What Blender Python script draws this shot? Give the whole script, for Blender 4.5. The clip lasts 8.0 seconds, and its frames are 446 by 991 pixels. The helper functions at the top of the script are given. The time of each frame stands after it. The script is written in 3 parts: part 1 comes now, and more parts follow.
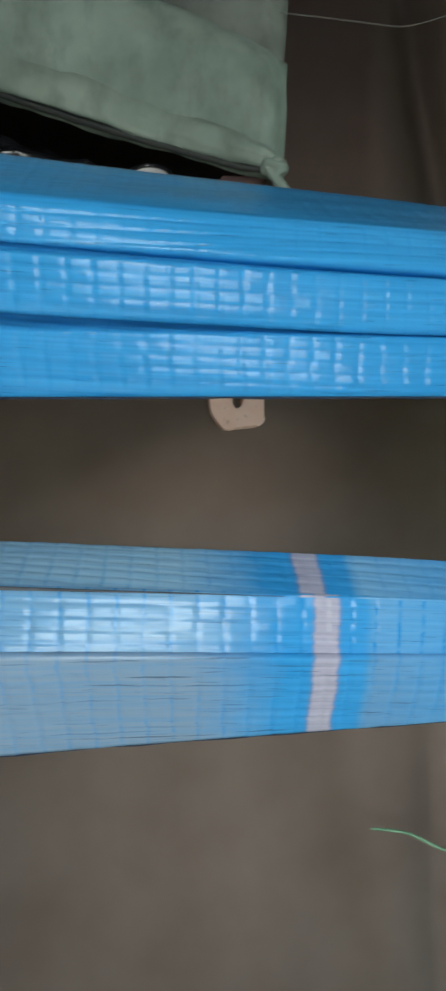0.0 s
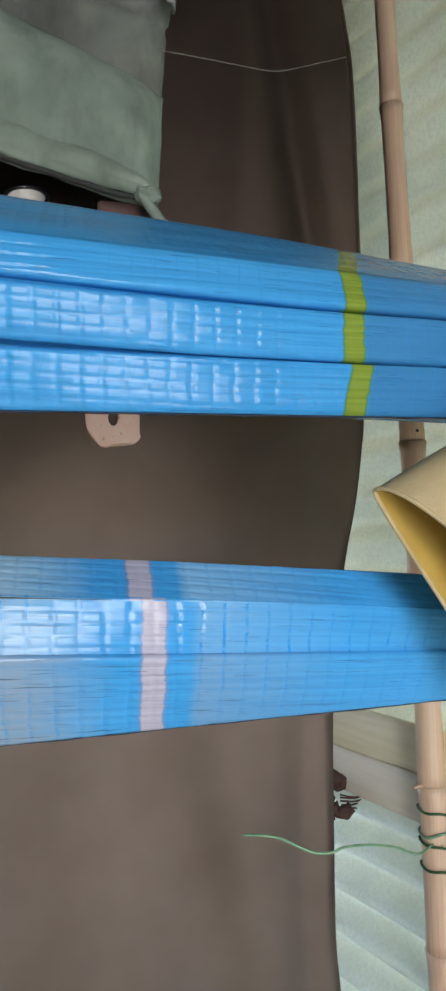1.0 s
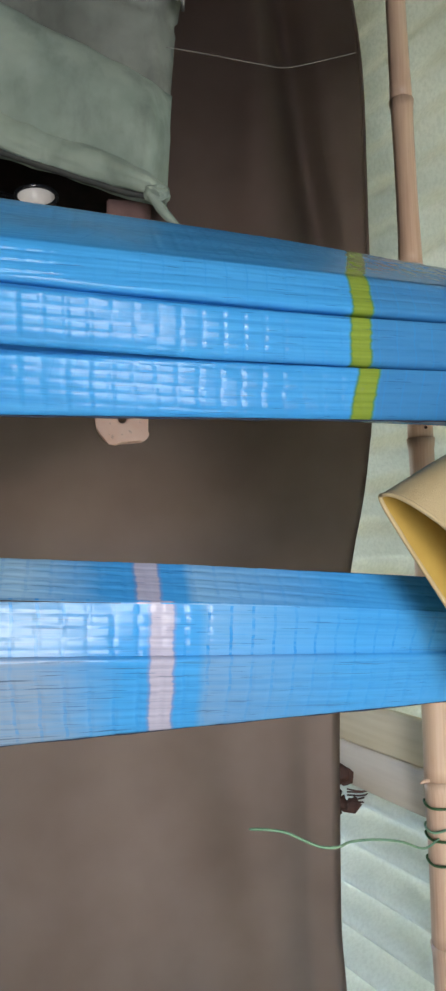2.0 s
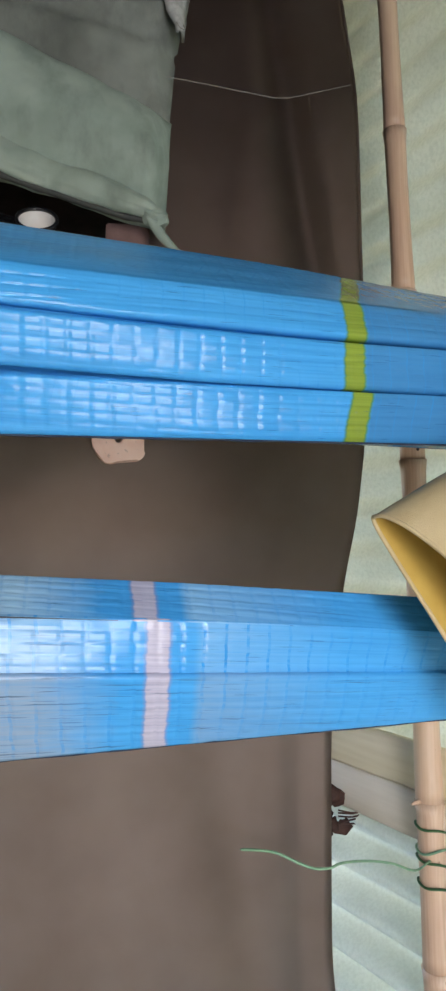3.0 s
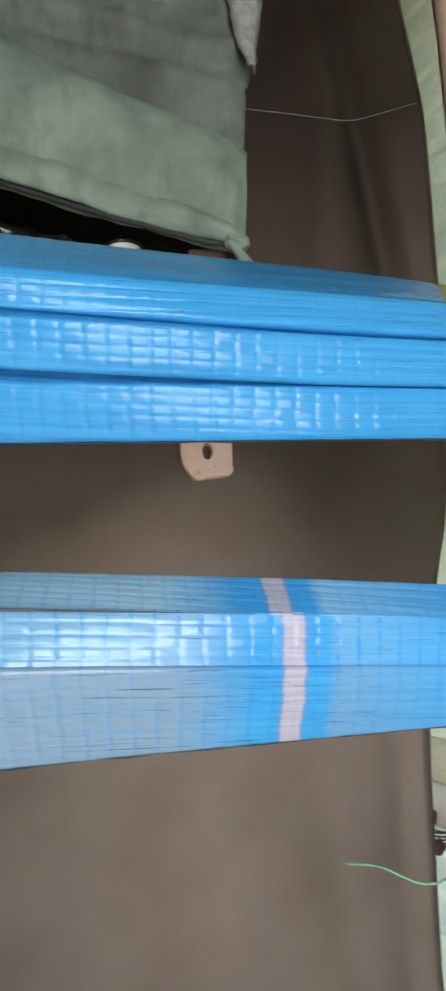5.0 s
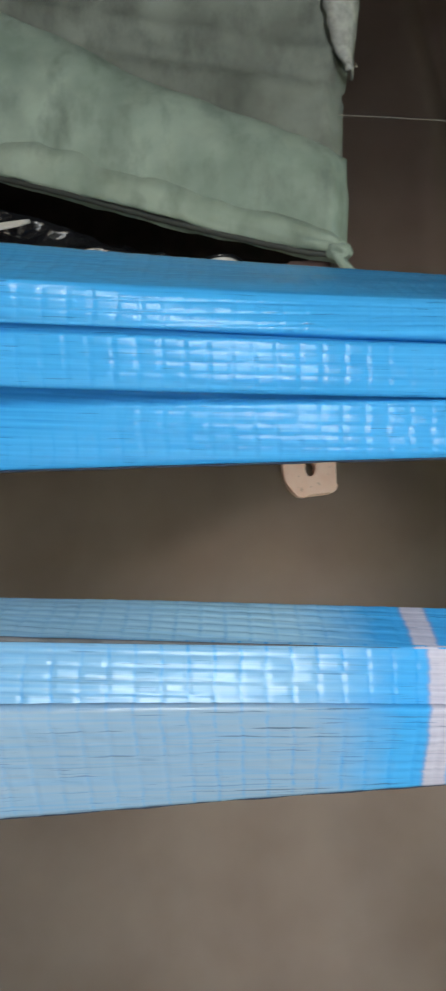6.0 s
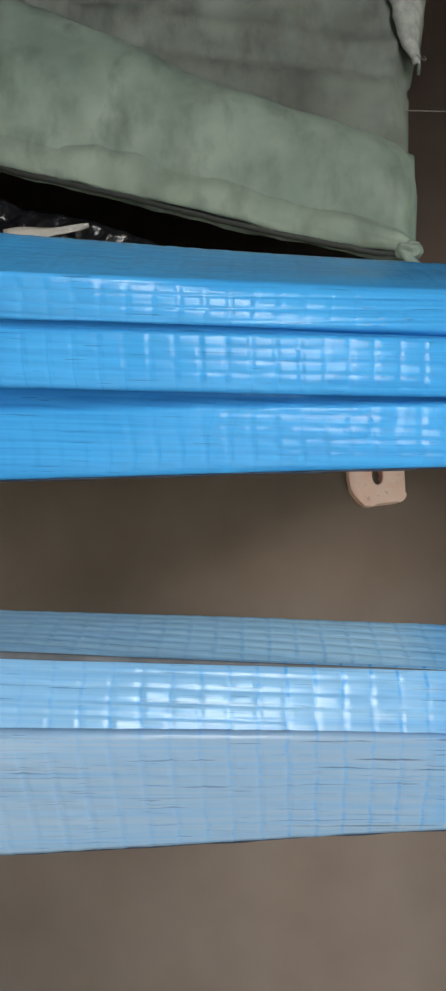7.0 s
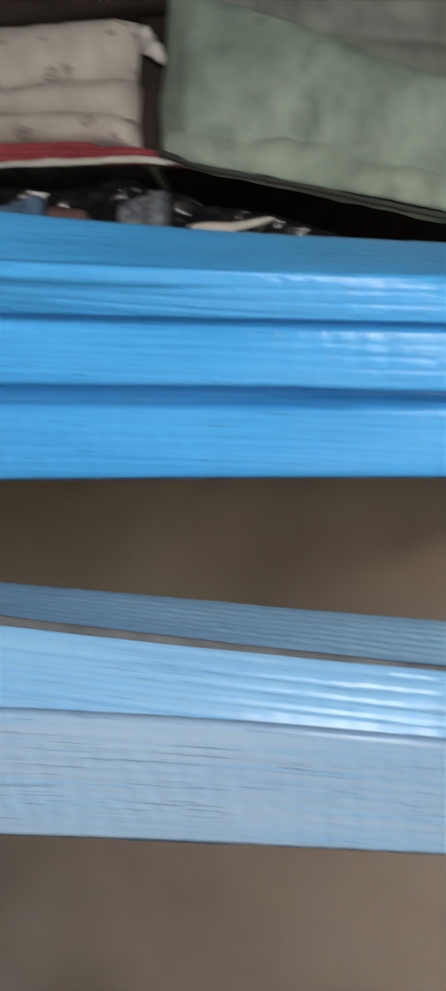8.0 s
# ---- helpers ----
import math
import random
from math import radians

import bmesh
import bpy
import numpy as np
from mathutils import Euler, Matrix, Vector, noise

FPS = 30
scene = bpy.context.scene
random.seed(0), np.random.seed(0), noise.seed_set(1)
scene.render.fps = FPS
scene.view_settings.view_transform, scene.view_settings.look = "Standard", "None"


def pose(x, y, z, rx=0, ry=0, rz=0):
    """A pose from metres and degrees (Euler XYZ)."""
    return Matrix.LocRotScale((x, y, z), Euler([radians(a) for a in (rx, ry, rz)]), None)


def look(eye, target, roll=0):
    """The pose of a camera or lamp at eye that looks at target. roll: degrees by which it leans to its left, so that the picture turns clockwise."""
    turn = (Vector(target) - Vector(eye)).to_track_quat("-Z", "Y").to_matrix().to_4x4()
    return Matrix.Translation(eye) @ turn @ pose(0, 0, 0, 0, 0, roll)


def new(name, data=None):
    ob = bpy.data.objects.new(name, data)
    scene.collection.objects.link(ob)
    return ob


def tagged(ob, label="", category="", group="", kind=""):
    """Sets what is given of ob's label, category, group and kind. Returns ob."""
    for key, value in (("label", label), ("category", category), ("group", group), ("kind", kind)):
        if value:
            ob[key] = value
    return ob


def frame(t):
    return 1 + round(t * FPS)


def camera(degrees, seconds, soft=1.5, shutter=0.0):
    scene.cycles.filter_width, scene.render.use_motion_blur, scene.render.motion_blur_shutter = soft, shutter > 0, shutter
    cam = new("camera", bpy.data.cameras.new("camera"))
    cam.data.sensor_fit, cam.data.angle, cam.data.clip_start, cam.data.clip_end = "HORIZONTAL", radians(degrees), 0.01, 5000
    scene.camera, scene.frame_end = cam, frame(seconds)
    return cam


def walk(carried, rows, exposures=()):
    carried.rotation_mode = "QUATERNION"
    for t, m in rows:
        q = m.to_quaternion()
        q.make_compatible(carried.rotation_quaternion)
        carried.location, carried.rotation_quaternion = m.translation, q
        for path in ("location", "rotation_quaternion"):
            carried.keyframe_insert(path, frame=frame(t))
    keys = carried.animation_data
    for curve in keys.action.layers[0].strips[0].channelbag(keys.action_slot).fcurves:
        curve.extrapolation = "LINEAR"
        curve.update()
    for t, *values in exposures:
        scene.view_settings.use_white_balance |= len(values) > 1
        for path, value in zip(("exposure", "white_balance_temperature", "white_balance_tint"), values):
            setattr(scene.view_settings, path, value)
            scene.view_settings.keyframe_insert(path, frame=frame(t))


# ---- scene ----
cam = camera(34.83, 8.0, soft=2.7, shutter=0.6)
ROWS = [
    (0.0, 0.0484, -0.0062, 1.4176, 2.40, 0.91, -3.60),
    (0.5, 0.0679, -0.0193, 1.4142, 3.69, 0.61, -7.59),
    (1.0, 0.0911, -0.0340, 1.4091, 3.98, 1.22, -10.49),
    (1.5, 0.0925, -0.0387, 1.4159, 2.95, 1.28, -9.60),
    (3.0, 0.0875, -0.0477, 1.4162, 4.83, 0.54, -10.42),
    (3.5, 0.0925, -0.0746, 1.4133, 5.08, 1.37, -10.37),
    (4.0, 0.0831, -0.0884, 1.4062, 5.62, 2.00, -9.25),
    (4.2, 0.0755, -0.0877, 1.4003, 6.39, 1.87, -8.96),
    (5.3, 0.0274, -0.0414, 1.3964, 8.01, 2.51, -4.45),
    (5.5, 0.0206, -0.0377, 1.3952, 8.94, 2.64, -3.25),
    (6.0, 0.0090, -0.0292, 1.4084, 8.46, 1.90, -0.02),
    (6.5, -0.0068, -0.0121, 1.4102, 8.01, 1.86, 2.69),
    (7.0, -0.0220, -0.0025, 1.4136, 9.23, 1.30, 2.81),
    (7.5, -0.0365, 0.0019, 1.4150, 8.47, 0.64, 4.39),
    (7.7, -0.0542, 0.0050, 1.4113, 7.66, 0.21, 6.46),
    (8.0, -0.0969, -0.0120, 1.4195, 8.29, -1.80, 11.58),
]
EXPOSURE = [(0.0, 3.04, 6000, 4), (0.6, 3.19, 6180, 9), (1.5, 3.34, 6300, 15), (4.2, 3.49, 6330, 16), (5.5, 3.54, 6300, 6), (7.0, 3.47, 6390, 10), (8.0, 3.54, 6580, 13)]
walk(cam, [(t, pose(x, y, z, 90 + pitch, roll, yaw)) for t, x, y, z, pitch, roll, yaw in ROWS], EXPOSURE)

# ---------------------------------------------------------------- light
world = bpy.data.worlds.new("sky")
scene.world = world
world.use_nodes = True
sky = world.node_tree.nodes.new("ShaderNodeTexSky")
sky.sky_type, sky.sun_disc = "NISHITA", False
sky.sun_elevation, sky.sun_rotation = radians(42), radians(153)
world.node_tree.links.new(sky.outputs[0], world.node_tree.nodes["Background"].inputs[0])
world.node_tree.nodes["Background"].inputs[1].default_value = 0.15

sun = new("sun", bpy.data.lights.new("sun", "SUN"))
sun.data.energy, sun.data.angle, sun.data.color = 4.0, radians(1.0), (1.0, 0.96, 0.9)
sun.matrix_world = look((2.2, -4.4, 4.5), (0, 0, 0))


def opening_light(name, centre, target, width, height, watts, colour):
    lamp = new(name, bpy.data.lights.new(name, "AREA"))
    lamp.data.shape, lamp.data.size, lamp.data.size_y = "RECTANGLE", width, height
    lamp.data.energy, lamp.data.color = watts, colour
    lamp.matrix_world = look(centre, target)
    return lamp


# daylight that enters by the open doorway behind the camera
opening_light("doorway_light", (0.54, -1.80, 1.16), (0.54, 0.6, 1.16), 0.56, 1.30, 3.7, (0.97, 0.99, 1.0))

# ---------------------------------------------------------------- materials
def node(nt, kind, **values):
    n = nt.nodes.new("ShaderNode" + kind)
    for key, value in values.items():
        if key in n.inputs.keys():
            n.inputs[key].default_value = value
        else:
            setattr_plain(n, key, value)
    return n


def setattr_plain(n, key, value):
    if key == "op":
        n.operation = value
    elif key == "blend":
        n.blend_type = value
    elif key == "data":
        n.data_type = value
    elif key == "clamp":
        n.use_clamp = value


def start(name, rough=0.5, colour=(0.5, 0.5, 0.5), spec=0.5):
    m = bpy.data.materials.new(name)
    m.use_nodes = True
    nt = m.node_tree
    b = nt.nodes["Principled BSDF"]
    b.inputs["Roughness"].default_value = rough
    b.inputs["Base Color"].default_value = (*colour, 1)
    b.inputs["Specular IOR Level"].default_value = spec
    return m, nt, b


def coords(nt, scale=(1, 1, 1), uv=False, offset=(0, 0, 0)):
    t = node(nt, "TexCoord")
    mp = node(nt, "Mapping")
    mp.inputs["Scale"].default_value = scale
    mp.inputs["Location"].default_value = offset
    nt.links.new(t.outputs["UV" if uv else "Object"], mp.inputs[0])
    return mp.outputs[0]


def noise_tex(nt, vec, scale, detail=4.0, rough=0.55):
    n = node(nt, "TexNoise", Scale=scale, Detail=detail, Roughness=rough)
    nt.links.new(vec, n.inputs["Vector"])
    return n.outputs["Fac"]


def ramp(nt, fac, *stops):
    r = node(nt, "ValToRGB")
    while len(r.color_ramp.elements) < len(stops):
        r.color_ramp.elements.new(0.5)
    for e, (p, c) in zip(r.color_ramp.elements, stops):
        e.position, e.color = p, (*c, 1) if len(c) == 3 else c
    nt.links.new(fac, r.inputs[0])
    return r.outputs[0]


def mix(nt, fac, a, b, blend="MIX"):
    n = node(nt, "Mix", data="RGBA", blend=blend)
    for value, key in ((fac, 0), (a, 6), (b, 7)):
        if hasattr(value, "links"):
            nt.links.new(value, n.inputs[key])
        elif key == 0:
            n.inputs[0].default_value = value
        else:
            n.inputs[key].default_value = (*value, 1)
    return n.outputs[2]


def calc(nt, op, a, b=0.0, clamp=False):
    n = node(nt, "Math", op=op, clamp=clamp)
    for value, key in ((a, 0), (b, 1)):
        if hasattr(value, "links"):
            nt.links.new(value, n.inputs[key])
        else:
            n.inputs[key].default_value = value
    return n.outputs[0]


def relief(nt, b, height, strength=0.3, distance=0.002):
    n = node(nt, "Bump", Strength=strength, Distance=distance)
    nt.links.new(height, n.inputs["Height"])
    nt.links.new(n.outputs[0], b.inputs["Normal"])


def grey(v):
    return (v, v, v)


def woven_blue(name, stripe, edge, half, worn=False):
    """Glossy blue woven plastic; a coloured stripe crosses it at u = 0."""
    m, nt, b = start(name, 0.3)
    sep = node(nt, "SeparateXYZ")
    nt.links.new(coords(nt, uv=True), sep.inputs[0])
    u, v = sep.outputs[0], sep.outputs[1]
    streaks = noise_tex(nt, coords(nt, (6, 420, 1), uv=True), 1.0, 5.0)
    patches = noise_tex(nt, coords(nt, (9, 30, 1), uv=True), 1.0, 3.0)
    base = mix(nt, ramp(nt, streaks, (0.3, grey(0)), (0.7, grey(1))), (0.030, 0.215, 0.52), (0.052, 0.30, 0.64))
    base = mix(nt, ramp(nt, patches, (0.35, grey(0)), (0.75, grey(0.5))), base, (0.075, 0.335, 0.69))
    # tapes of the weave
    drift = calc(nt, "MULTIPLY", calc(nt, "SUBTRACT", noise_tex(nt, coords(nt, (35, 90, 1), uv=True), 1.0, 3.0), 0.5), 0.0035 if worn else 0.002)
    cell = calc(nt, "PINGPONG", calc(nt, "ADD", u, drift), 0.00675)
    line = calc(nt, "LESS_THAN", cell, 0.0009 if worn else 0.00055)
    row = calc(nt, "LESS_THAN", calc(nt, "PINGPONG", v, 0.0033), 0.0003)
    weave = calc(nt, "MAXIMUM", line, calc(nt, "MULTIPLY", row, 0.35))
    if worn:
        # bleached cells and painted sheen between the tapes, more on the lower folds
        rag = noise_tex(nt, coords(nt, (60, 160, 1), uv=True), 1.0, 4.0)
        reach = calc(nt, "ADD", u, calc(nt, "MULTIPLY", calc(nt, "SUBTRACT", rag, 0.5), 0.028))
        left = node(nt, "MapRange", **{"From Min": -0.022, "From Max": -0.07, "To Min": 0.0, "To Max": 1.0})
        # glossy reflection right of the stripe, painted in as a pale patch
        right = node(nt, "MapRange", **{"From Min": 0.12, "From Max": 0.026, "To Min": 0.0, "To Max": 0.6})
        soft_gate = node(nt, "MapRange", **{"From Min": 0.021, "From Max": 0.027})
        nt.links.new(u, soft_gate.inputs[0])
        gate = soft_gate.outputs[0]
        nt.links.new(reach, left.inputs[0])
        nt.links.new(reach, right.inputs[0])
        bleach_sheen = calc(nt, "MAXIMUM", left.outputs[0], calc(nt, "MULTIPLY", right.outputs[0], gate))
        bottom = calc(nt, "GREATER_THAN", v, 2.5)
        lower = calc(nt, "ADD", 0.80, calc(nt, "ADD", calc(nt, "MULTIPLY", calc(nt, "GREATER_THAN", v, 2.1), -0.10), calc(nt, "MULTIPLY", bottom, 0.22)))
        grain = ramp(nt, streaks, (0.25, grey(0.6)), (0.6, grey(1)))
        amount = calc(nt, "MULTIPLY", calc(nt, "MULTIPLY", bleach_sheen, lower), grain)
        below = calc(nt, "GREATER_THAN", v, 2.1)
        # top fold's tone and amount are raised against the shade it lies in
        pale = mix(nt, below, (0.33, 0.50, 0.62), mix(nt, bottom, (0.22, 0.37, 0.53), (0.20, 0.285, 0.40)))
        base = mix(nt, calc(nt, "MULTIPLY", amount, 1.1, True), base, pale)
    shown = ramp(nt, patches, (0.36, grey(0.2)), (0.62, grey(0.9))) if worn else ramp(nt, patches, (0.40, grey(0.0)), (0.70, grey(0.5)))
    if worn:
        fade = node(nt, "MapRange", **{"From Min": -0.26, "From Max": -0.13, "To Min": 0.22, "To Max": 1.0})
        nt.links.new(u, fade.inputs[0])
        folds = calc(nt, "ADD", 0.35, calc(nt, "MULTIPLY", calc(nt, "GREATER_THAN", v, 2.1), 0.65))
        folds = calc(nt, "SUBTRACT", folds, calc(nt, "MULTIPLY", bottom, 0.5))
        broken = ramp(nt, noise_tex(nt, coords(nt, (60, 240, 1), uv=True, offset=(2, 7, 0)), 1.0, 3.0), (0.36, grey(0.15)), (0.58, grey(1)))
        shown = calc(nt, "MULTIPLY", calc(nt, "MULTIPLY", calc(nt, "MULTIPLY", shown, fade.outputs[0]), folds), broken)
    else:
        beyond = node(nt, "MapRange", **{"From Min": 0.004, "From Max": 0.010, "To Max": 0.7})
        nt.links.new(u, beyond.inputs[0])
        base = mix(nt, beyond.outputs[0], base, (0.035, 0.15, 0.33))
    base = mix(nt, calc(nt, "MULTIPLY", weave, shown), base, (0.02, 0.23, 0.58))
    wob = noise_tex(nt, coords(nt, (40, 300, 1), uv=True), 1.0, 3.0)
    shift = calc(nt, "ADD", u, calc(nt, "MULTIPLY", calc(nt, "SUBTRACT", wob, 0.5), 0.003))
    far = calc(nt, "ABSOLUTE", shift)
    soft_in = node(nt, "MapRange", **{"From Min": half * 1.04, "From Max": half * 0.86})
    soft_rim = node(nt, "MapRange", **{"From Min": half * 1.30, "From Max": half * 1.02})
    nt.links.new(far, soft_in.inputs[0])
    nt.links.new(far, soft_rim.inputs[0])
    inside, rim = soft_in.outputs[0], soft_rim.outputs[0]
    tint = mix(nt, ramp(nt, streaks, (0.3, grey(0)), (0.7, grey(1))), stripe, tuple(min(1, c * 1.35) for c in stripe))
    base = mix(nt, rim, base, edge)
    base = mix(nt, inside, base, tint)
    # worn dark nicks along the folds
    nick = noise_tex(nt, coords(nt, (28, 900, 1), uv=True), 1.0, 2.0)
    nick = ramp(nt, nick, (0.66, grey(0)), (0.70, grey(1)))
    base = mix(nt, calc(nt, "MULTIPLY", nick, 0.5), base, (0.01, 0.05, 0.14))
    if worn:
        belts = ramp(nt, noise_tex(nt, coords(nt, (5, 70, 1), uv=True, offset=(1, 4, 0)), 1.0, 2.0), (0.45, grey(0.1)), (0.6, grey(1)))
        crack = noise_tex(nt, coords(nt, (14, 520, 1), uv=True, offset=(3, 1, 0)), 1.0, 3.0)
        crack = ramp(nt, crack, (0.60, grey(0)), (0.65, grey(1)))
        base = mix(nt, calc(nt, "MULTIPLY", calc(nt, "MULTIPLY", crack, belts), calc(nt, "ADD", 0.30, calc(nt, "MULTIPLY", bottom, 0.45))), base, (0.035, 0.07, 0.12))
    nt.links.new(base, b.inputs["Base Color"])
    gloss = calc(nt, "ADD", 0.15, calc(nt, "MULTIPLY", streaks, 0.12))
    nt.links.new(gloss, b.inputs["Roughness"])
    b.inputs["Specular IOR Level"].default_value = 0.22 if worn else 0.17
    fine = calc(nt, "ADD", calc(nt, "MULTIPLY", streaks, 0.8), calc(nt, "MULTIPLY", weave, -0.5))
    relief(nt, b, fine, 0.14, 0.0006)
    return m


def cloth(name, dark, light, rough=0.75, scale=8.0, weave=1400.0, spec=0.3, bump=0.25):
    m, nt, b = start(name, rough, spec=spec)
    c = coords(nt)
    big = noise_tex(nt, c, scale, 5.0, 0.6)
    small = noise_tex(nt, c, weave, 2.0)
    base = mix(nt, ramp(nt, big, (0.32, grey(0)), (0.68, grey(1))), dark, light)
    base = mix(nt, calc(nt, "MULTIPLY", small, 0.35), base, tuple(v * 0.6 for v in dark))
    nt.links.new(base, b.inputs["Base Color"])
    relief(nt, b, calc(nt, "ADD", small, calc(nt, "MULTIPLY", big, 2.0)), bump, 0.001)
    return m


def sheet_material():
    m, nt, b = start("brown_film", 0.4, spec=1.0)
    c = coords(nt)
    big = noise_tex(nt, c, 3.0, 4.0)
    blotch = noise_tex(nt, c, 7.0, 4.0, 0.5)
    fine = noise_tex(nt, c, 900.0, 2.0)
    b.inputs["IOR"].default_value = 1.6
    b.inputs["Specular Tint"].default_value = (1.0, 0.77, 0.69, 1)
    base = mix(nt, ramp(nt, big, (0.3, grey(0)), (0.7, grey(1))), (0.0145, 0.0115, 0.0092), (0.020, 0.0162, 0.0135))
    base = mix(nt, ramp(nt, blotch, (0.45, grey(0)), (0.75, grey(0.55))), base, (0.030, 0.027, 0.024))
    base = mix(nt, calc(nt, "MULTIPLY", fine, 0.3), base, (0.014, 0.010, 0.008))
    nt.links.new(base, b.inputs["Base Color"])
    nt.links.new(calc(nt, "ADD", 0.43, calc(nt, "MULTIPLY", blotch, 0.16)), b.inputs["Roughness"])
    relief(nt, b, calc(nt, "ADD", fine, calc(nt, "MULTIPLY", blotch, 2.0)), 0.15, 0.0006)
    thin = node(nt, "BsdfTranslucent")
    nt.links.new(mix(nt, ramp(nt, calc(nt, "ADD", calc(nt, "MULTIPLY", big, 0.5), calc(nt, "MULTIPLY", blotch, 0.5)), (0.38, grey(0)), (0.62, grey(1))), (0.46, 0.39, 0.34), (0.65, 0.56, 0.495)), thin.inputs["Color"])
    both = node(nt, "MixShader", Fac=0.50)
    nt.links.new(b.outputs[0], both.inputs[1])
    nt.links.new(thin.outputs[0], both.inputs[2])
    nt.links.new(both.outputs[0], nt.nodes["Material Output"].inputs["Surface"])
    return m


def bamboo_material():
    m, nt, b = start("bamboo_skin", 0.42, spec=0.45)
    grain = noise_tex(nt, coords(nt, (260, 260, 5)), 1.0, 4.0)
    patch = noise_tex(nt, coords(nt, (9, 9, 5)), 1.0, 4.0)
    base = mix(nt, ramp(nt, grain, (0.3, grey(0)), (0.7, grey(1))), (0.49, 0.325, 0.225), (0.59, 0.42, 0.305))
    base = mix(nt, ramp(nt, patch, (0.42, grey(0)), (0.7, grey(0.7))), base, (0.62, 0.48, 0.33))
    spots = ramp(nt, noise_tex(nt, coords(nt, (70, 70, 30)), 1.0, 2.0), (0.72, grey(0)), (0.76, grey(1)))
    base = mix(nt, calc(nt, "MULTIPLY", spots, 0.6), base, (0.14, 0.07, 0.04))
    nt.links.new(base, b.inputs["Base Color"])
    relief(nt, b, grain, 0.2, 0.0008)
    return m


def wood(name, dark, light, rough=0.6, along=(30, 300, 300), specks=0.0):
    m, nt, b = start(name, rough, spec=0.35)
    grain = noise_tex(nt, coords(nt, along), 1.0, 5.0)
    patch = noise_tex(nt, coords(nt), 14.0, 3.0)
    base = mix(nt, ramp(nt, grain, (0.3, grey(0)), (0.72, grey(1))), dark, light)
    base = mix(nt, calc(nt, "MULTIPLY", patch, 0.4), base, tuple(v * 0.75 for v in light))
    if specks:
        mark = ramp(nt, noise_tex(nt, coords(nt), 150.0, 3.0), (0.64, grey(0)), (0.70, grey(1)))
        base = mix(nt, calc(nt, "MULTIPLY", mark, specks), base, tuple(v * 0.35 for v in dark))
    nt.links.new(base, b.inputs["Base Color"])
    relief(nt, b, grain, 0.3, 0.0008)
    return m


def stained(name, dark, light, spot, rough=0.7):
    """Pale canvas with blotches and small dark marks."""
    m, nt, b = start(name, rough, spec=0.3)
    c = coords(nt)
    big = noise_tex(nt, c, 9.0, 4.0, 0.6)
    mid = noise_tex(nt, coords(nt, (1, 1, 0.5)), 22.0, 5.0, 0.6)
    small = noise_tex(nt, c, 1500.0, 2.0)
    base = mix(nt, ramp(nt, big, (0.34, grey(0)), (0.66, grey(1))), dark, light)
    base = mix(nt, ramp(nt, mid, (0.47, grey(0)), (0.70, grey(0.85))), base, spot)
    base = mix(nt, calc(nt, "MULTIPLY", small, 0.3), base, tuple(v * 0.7 for v in dark))
    nt.links.new(base, b.inputs["Base Color"])
    relief(nt, b, calc(nt, "ADD", small, calc(nt, "MULTIPLY", mid, 2.5)), 0.3, 0.0012)
    return m


def printed():
    """Cream cotton with small scattered dark motifs."""
    m, nt, b = start("printed_cotton", 0.8, spec=0.2)
    vor = node(nt, "TexVoronoi", Scale=26.0)
    at = coords(nt, (0.8, 0.3, 1.3))
    wobble = node(nt, "TexNoise", Scale=120.0, Detail=2.0)
    nt.links.new(at, wobble.inputs["Vector"])
    nt.links.new(mix(nt, 0.012, at, wobble.outputs["Color"], "ADD"), vor.inputs["Vector"])
    motif = ramp(nt, vor.outputs["Distance"], (0.08, grey(0.9)), (0.14, grey(0.25)), (0.20, grey(0.9)), (0.27, grey(0)))
    big = noise_tex(nt, coords(nt), 14.0, 4.0)
    base = mix(nt, ramp(nt, big, (0.3, grey(0)), (0.7, grey(1))), (0.31, 0.275, 0.25), (0.50, 0.46, 0.425))
    base = mix(nt, calc(nt, "MULTIPLY", motif, 0.75), base, (0.12, 0.09, 0.085))
    nt.links.new(base, b.inputs["Base Color"])
    relief(nt, b, big, 0.3, 0.003)
    return m


def panel_material(name, dark, light, dust):
    """Corrugated sheet, dusty, that lets some daylight through."""
    m, nt, b = start(name, 0.55, spec=0.35)
    c = coords(nt)
    big = noise_tex(nt, c, 5.0, 5.0, 0.6)
    fine = noise_tex(nt, c, 160.0, 4.0)
    base = mix(nt, ramp(nt, big, (0.3, grey(0)), (0.7, grey(1))), dark, light)
    base = mix(nt, ramp(nt, fine, (0.40, grey(0.0)), (0.65, grey(0.4))), base, dust)
    nt.links.new(base, b.inputs["Base Color"])
    b.inputs["Transmission Weight"].default_value = 0.0
    relief(nt, b, fine, 0.25, 0.001)
    thin = node(nt, "BsdfTranslucent")
    nt.links.new(base, thin.inputs["Color"])
    both = node(nt, "MixShader", Fac=0.50)
    nt.links.new(b.outputs[0], both.inputs[1])
    nt.links.new(thin.outputs[0], both.inputs[2])
    nt.links.new(both.outputs[0], nt.nodes["Material Output"].inputs["Surface"])
    return m


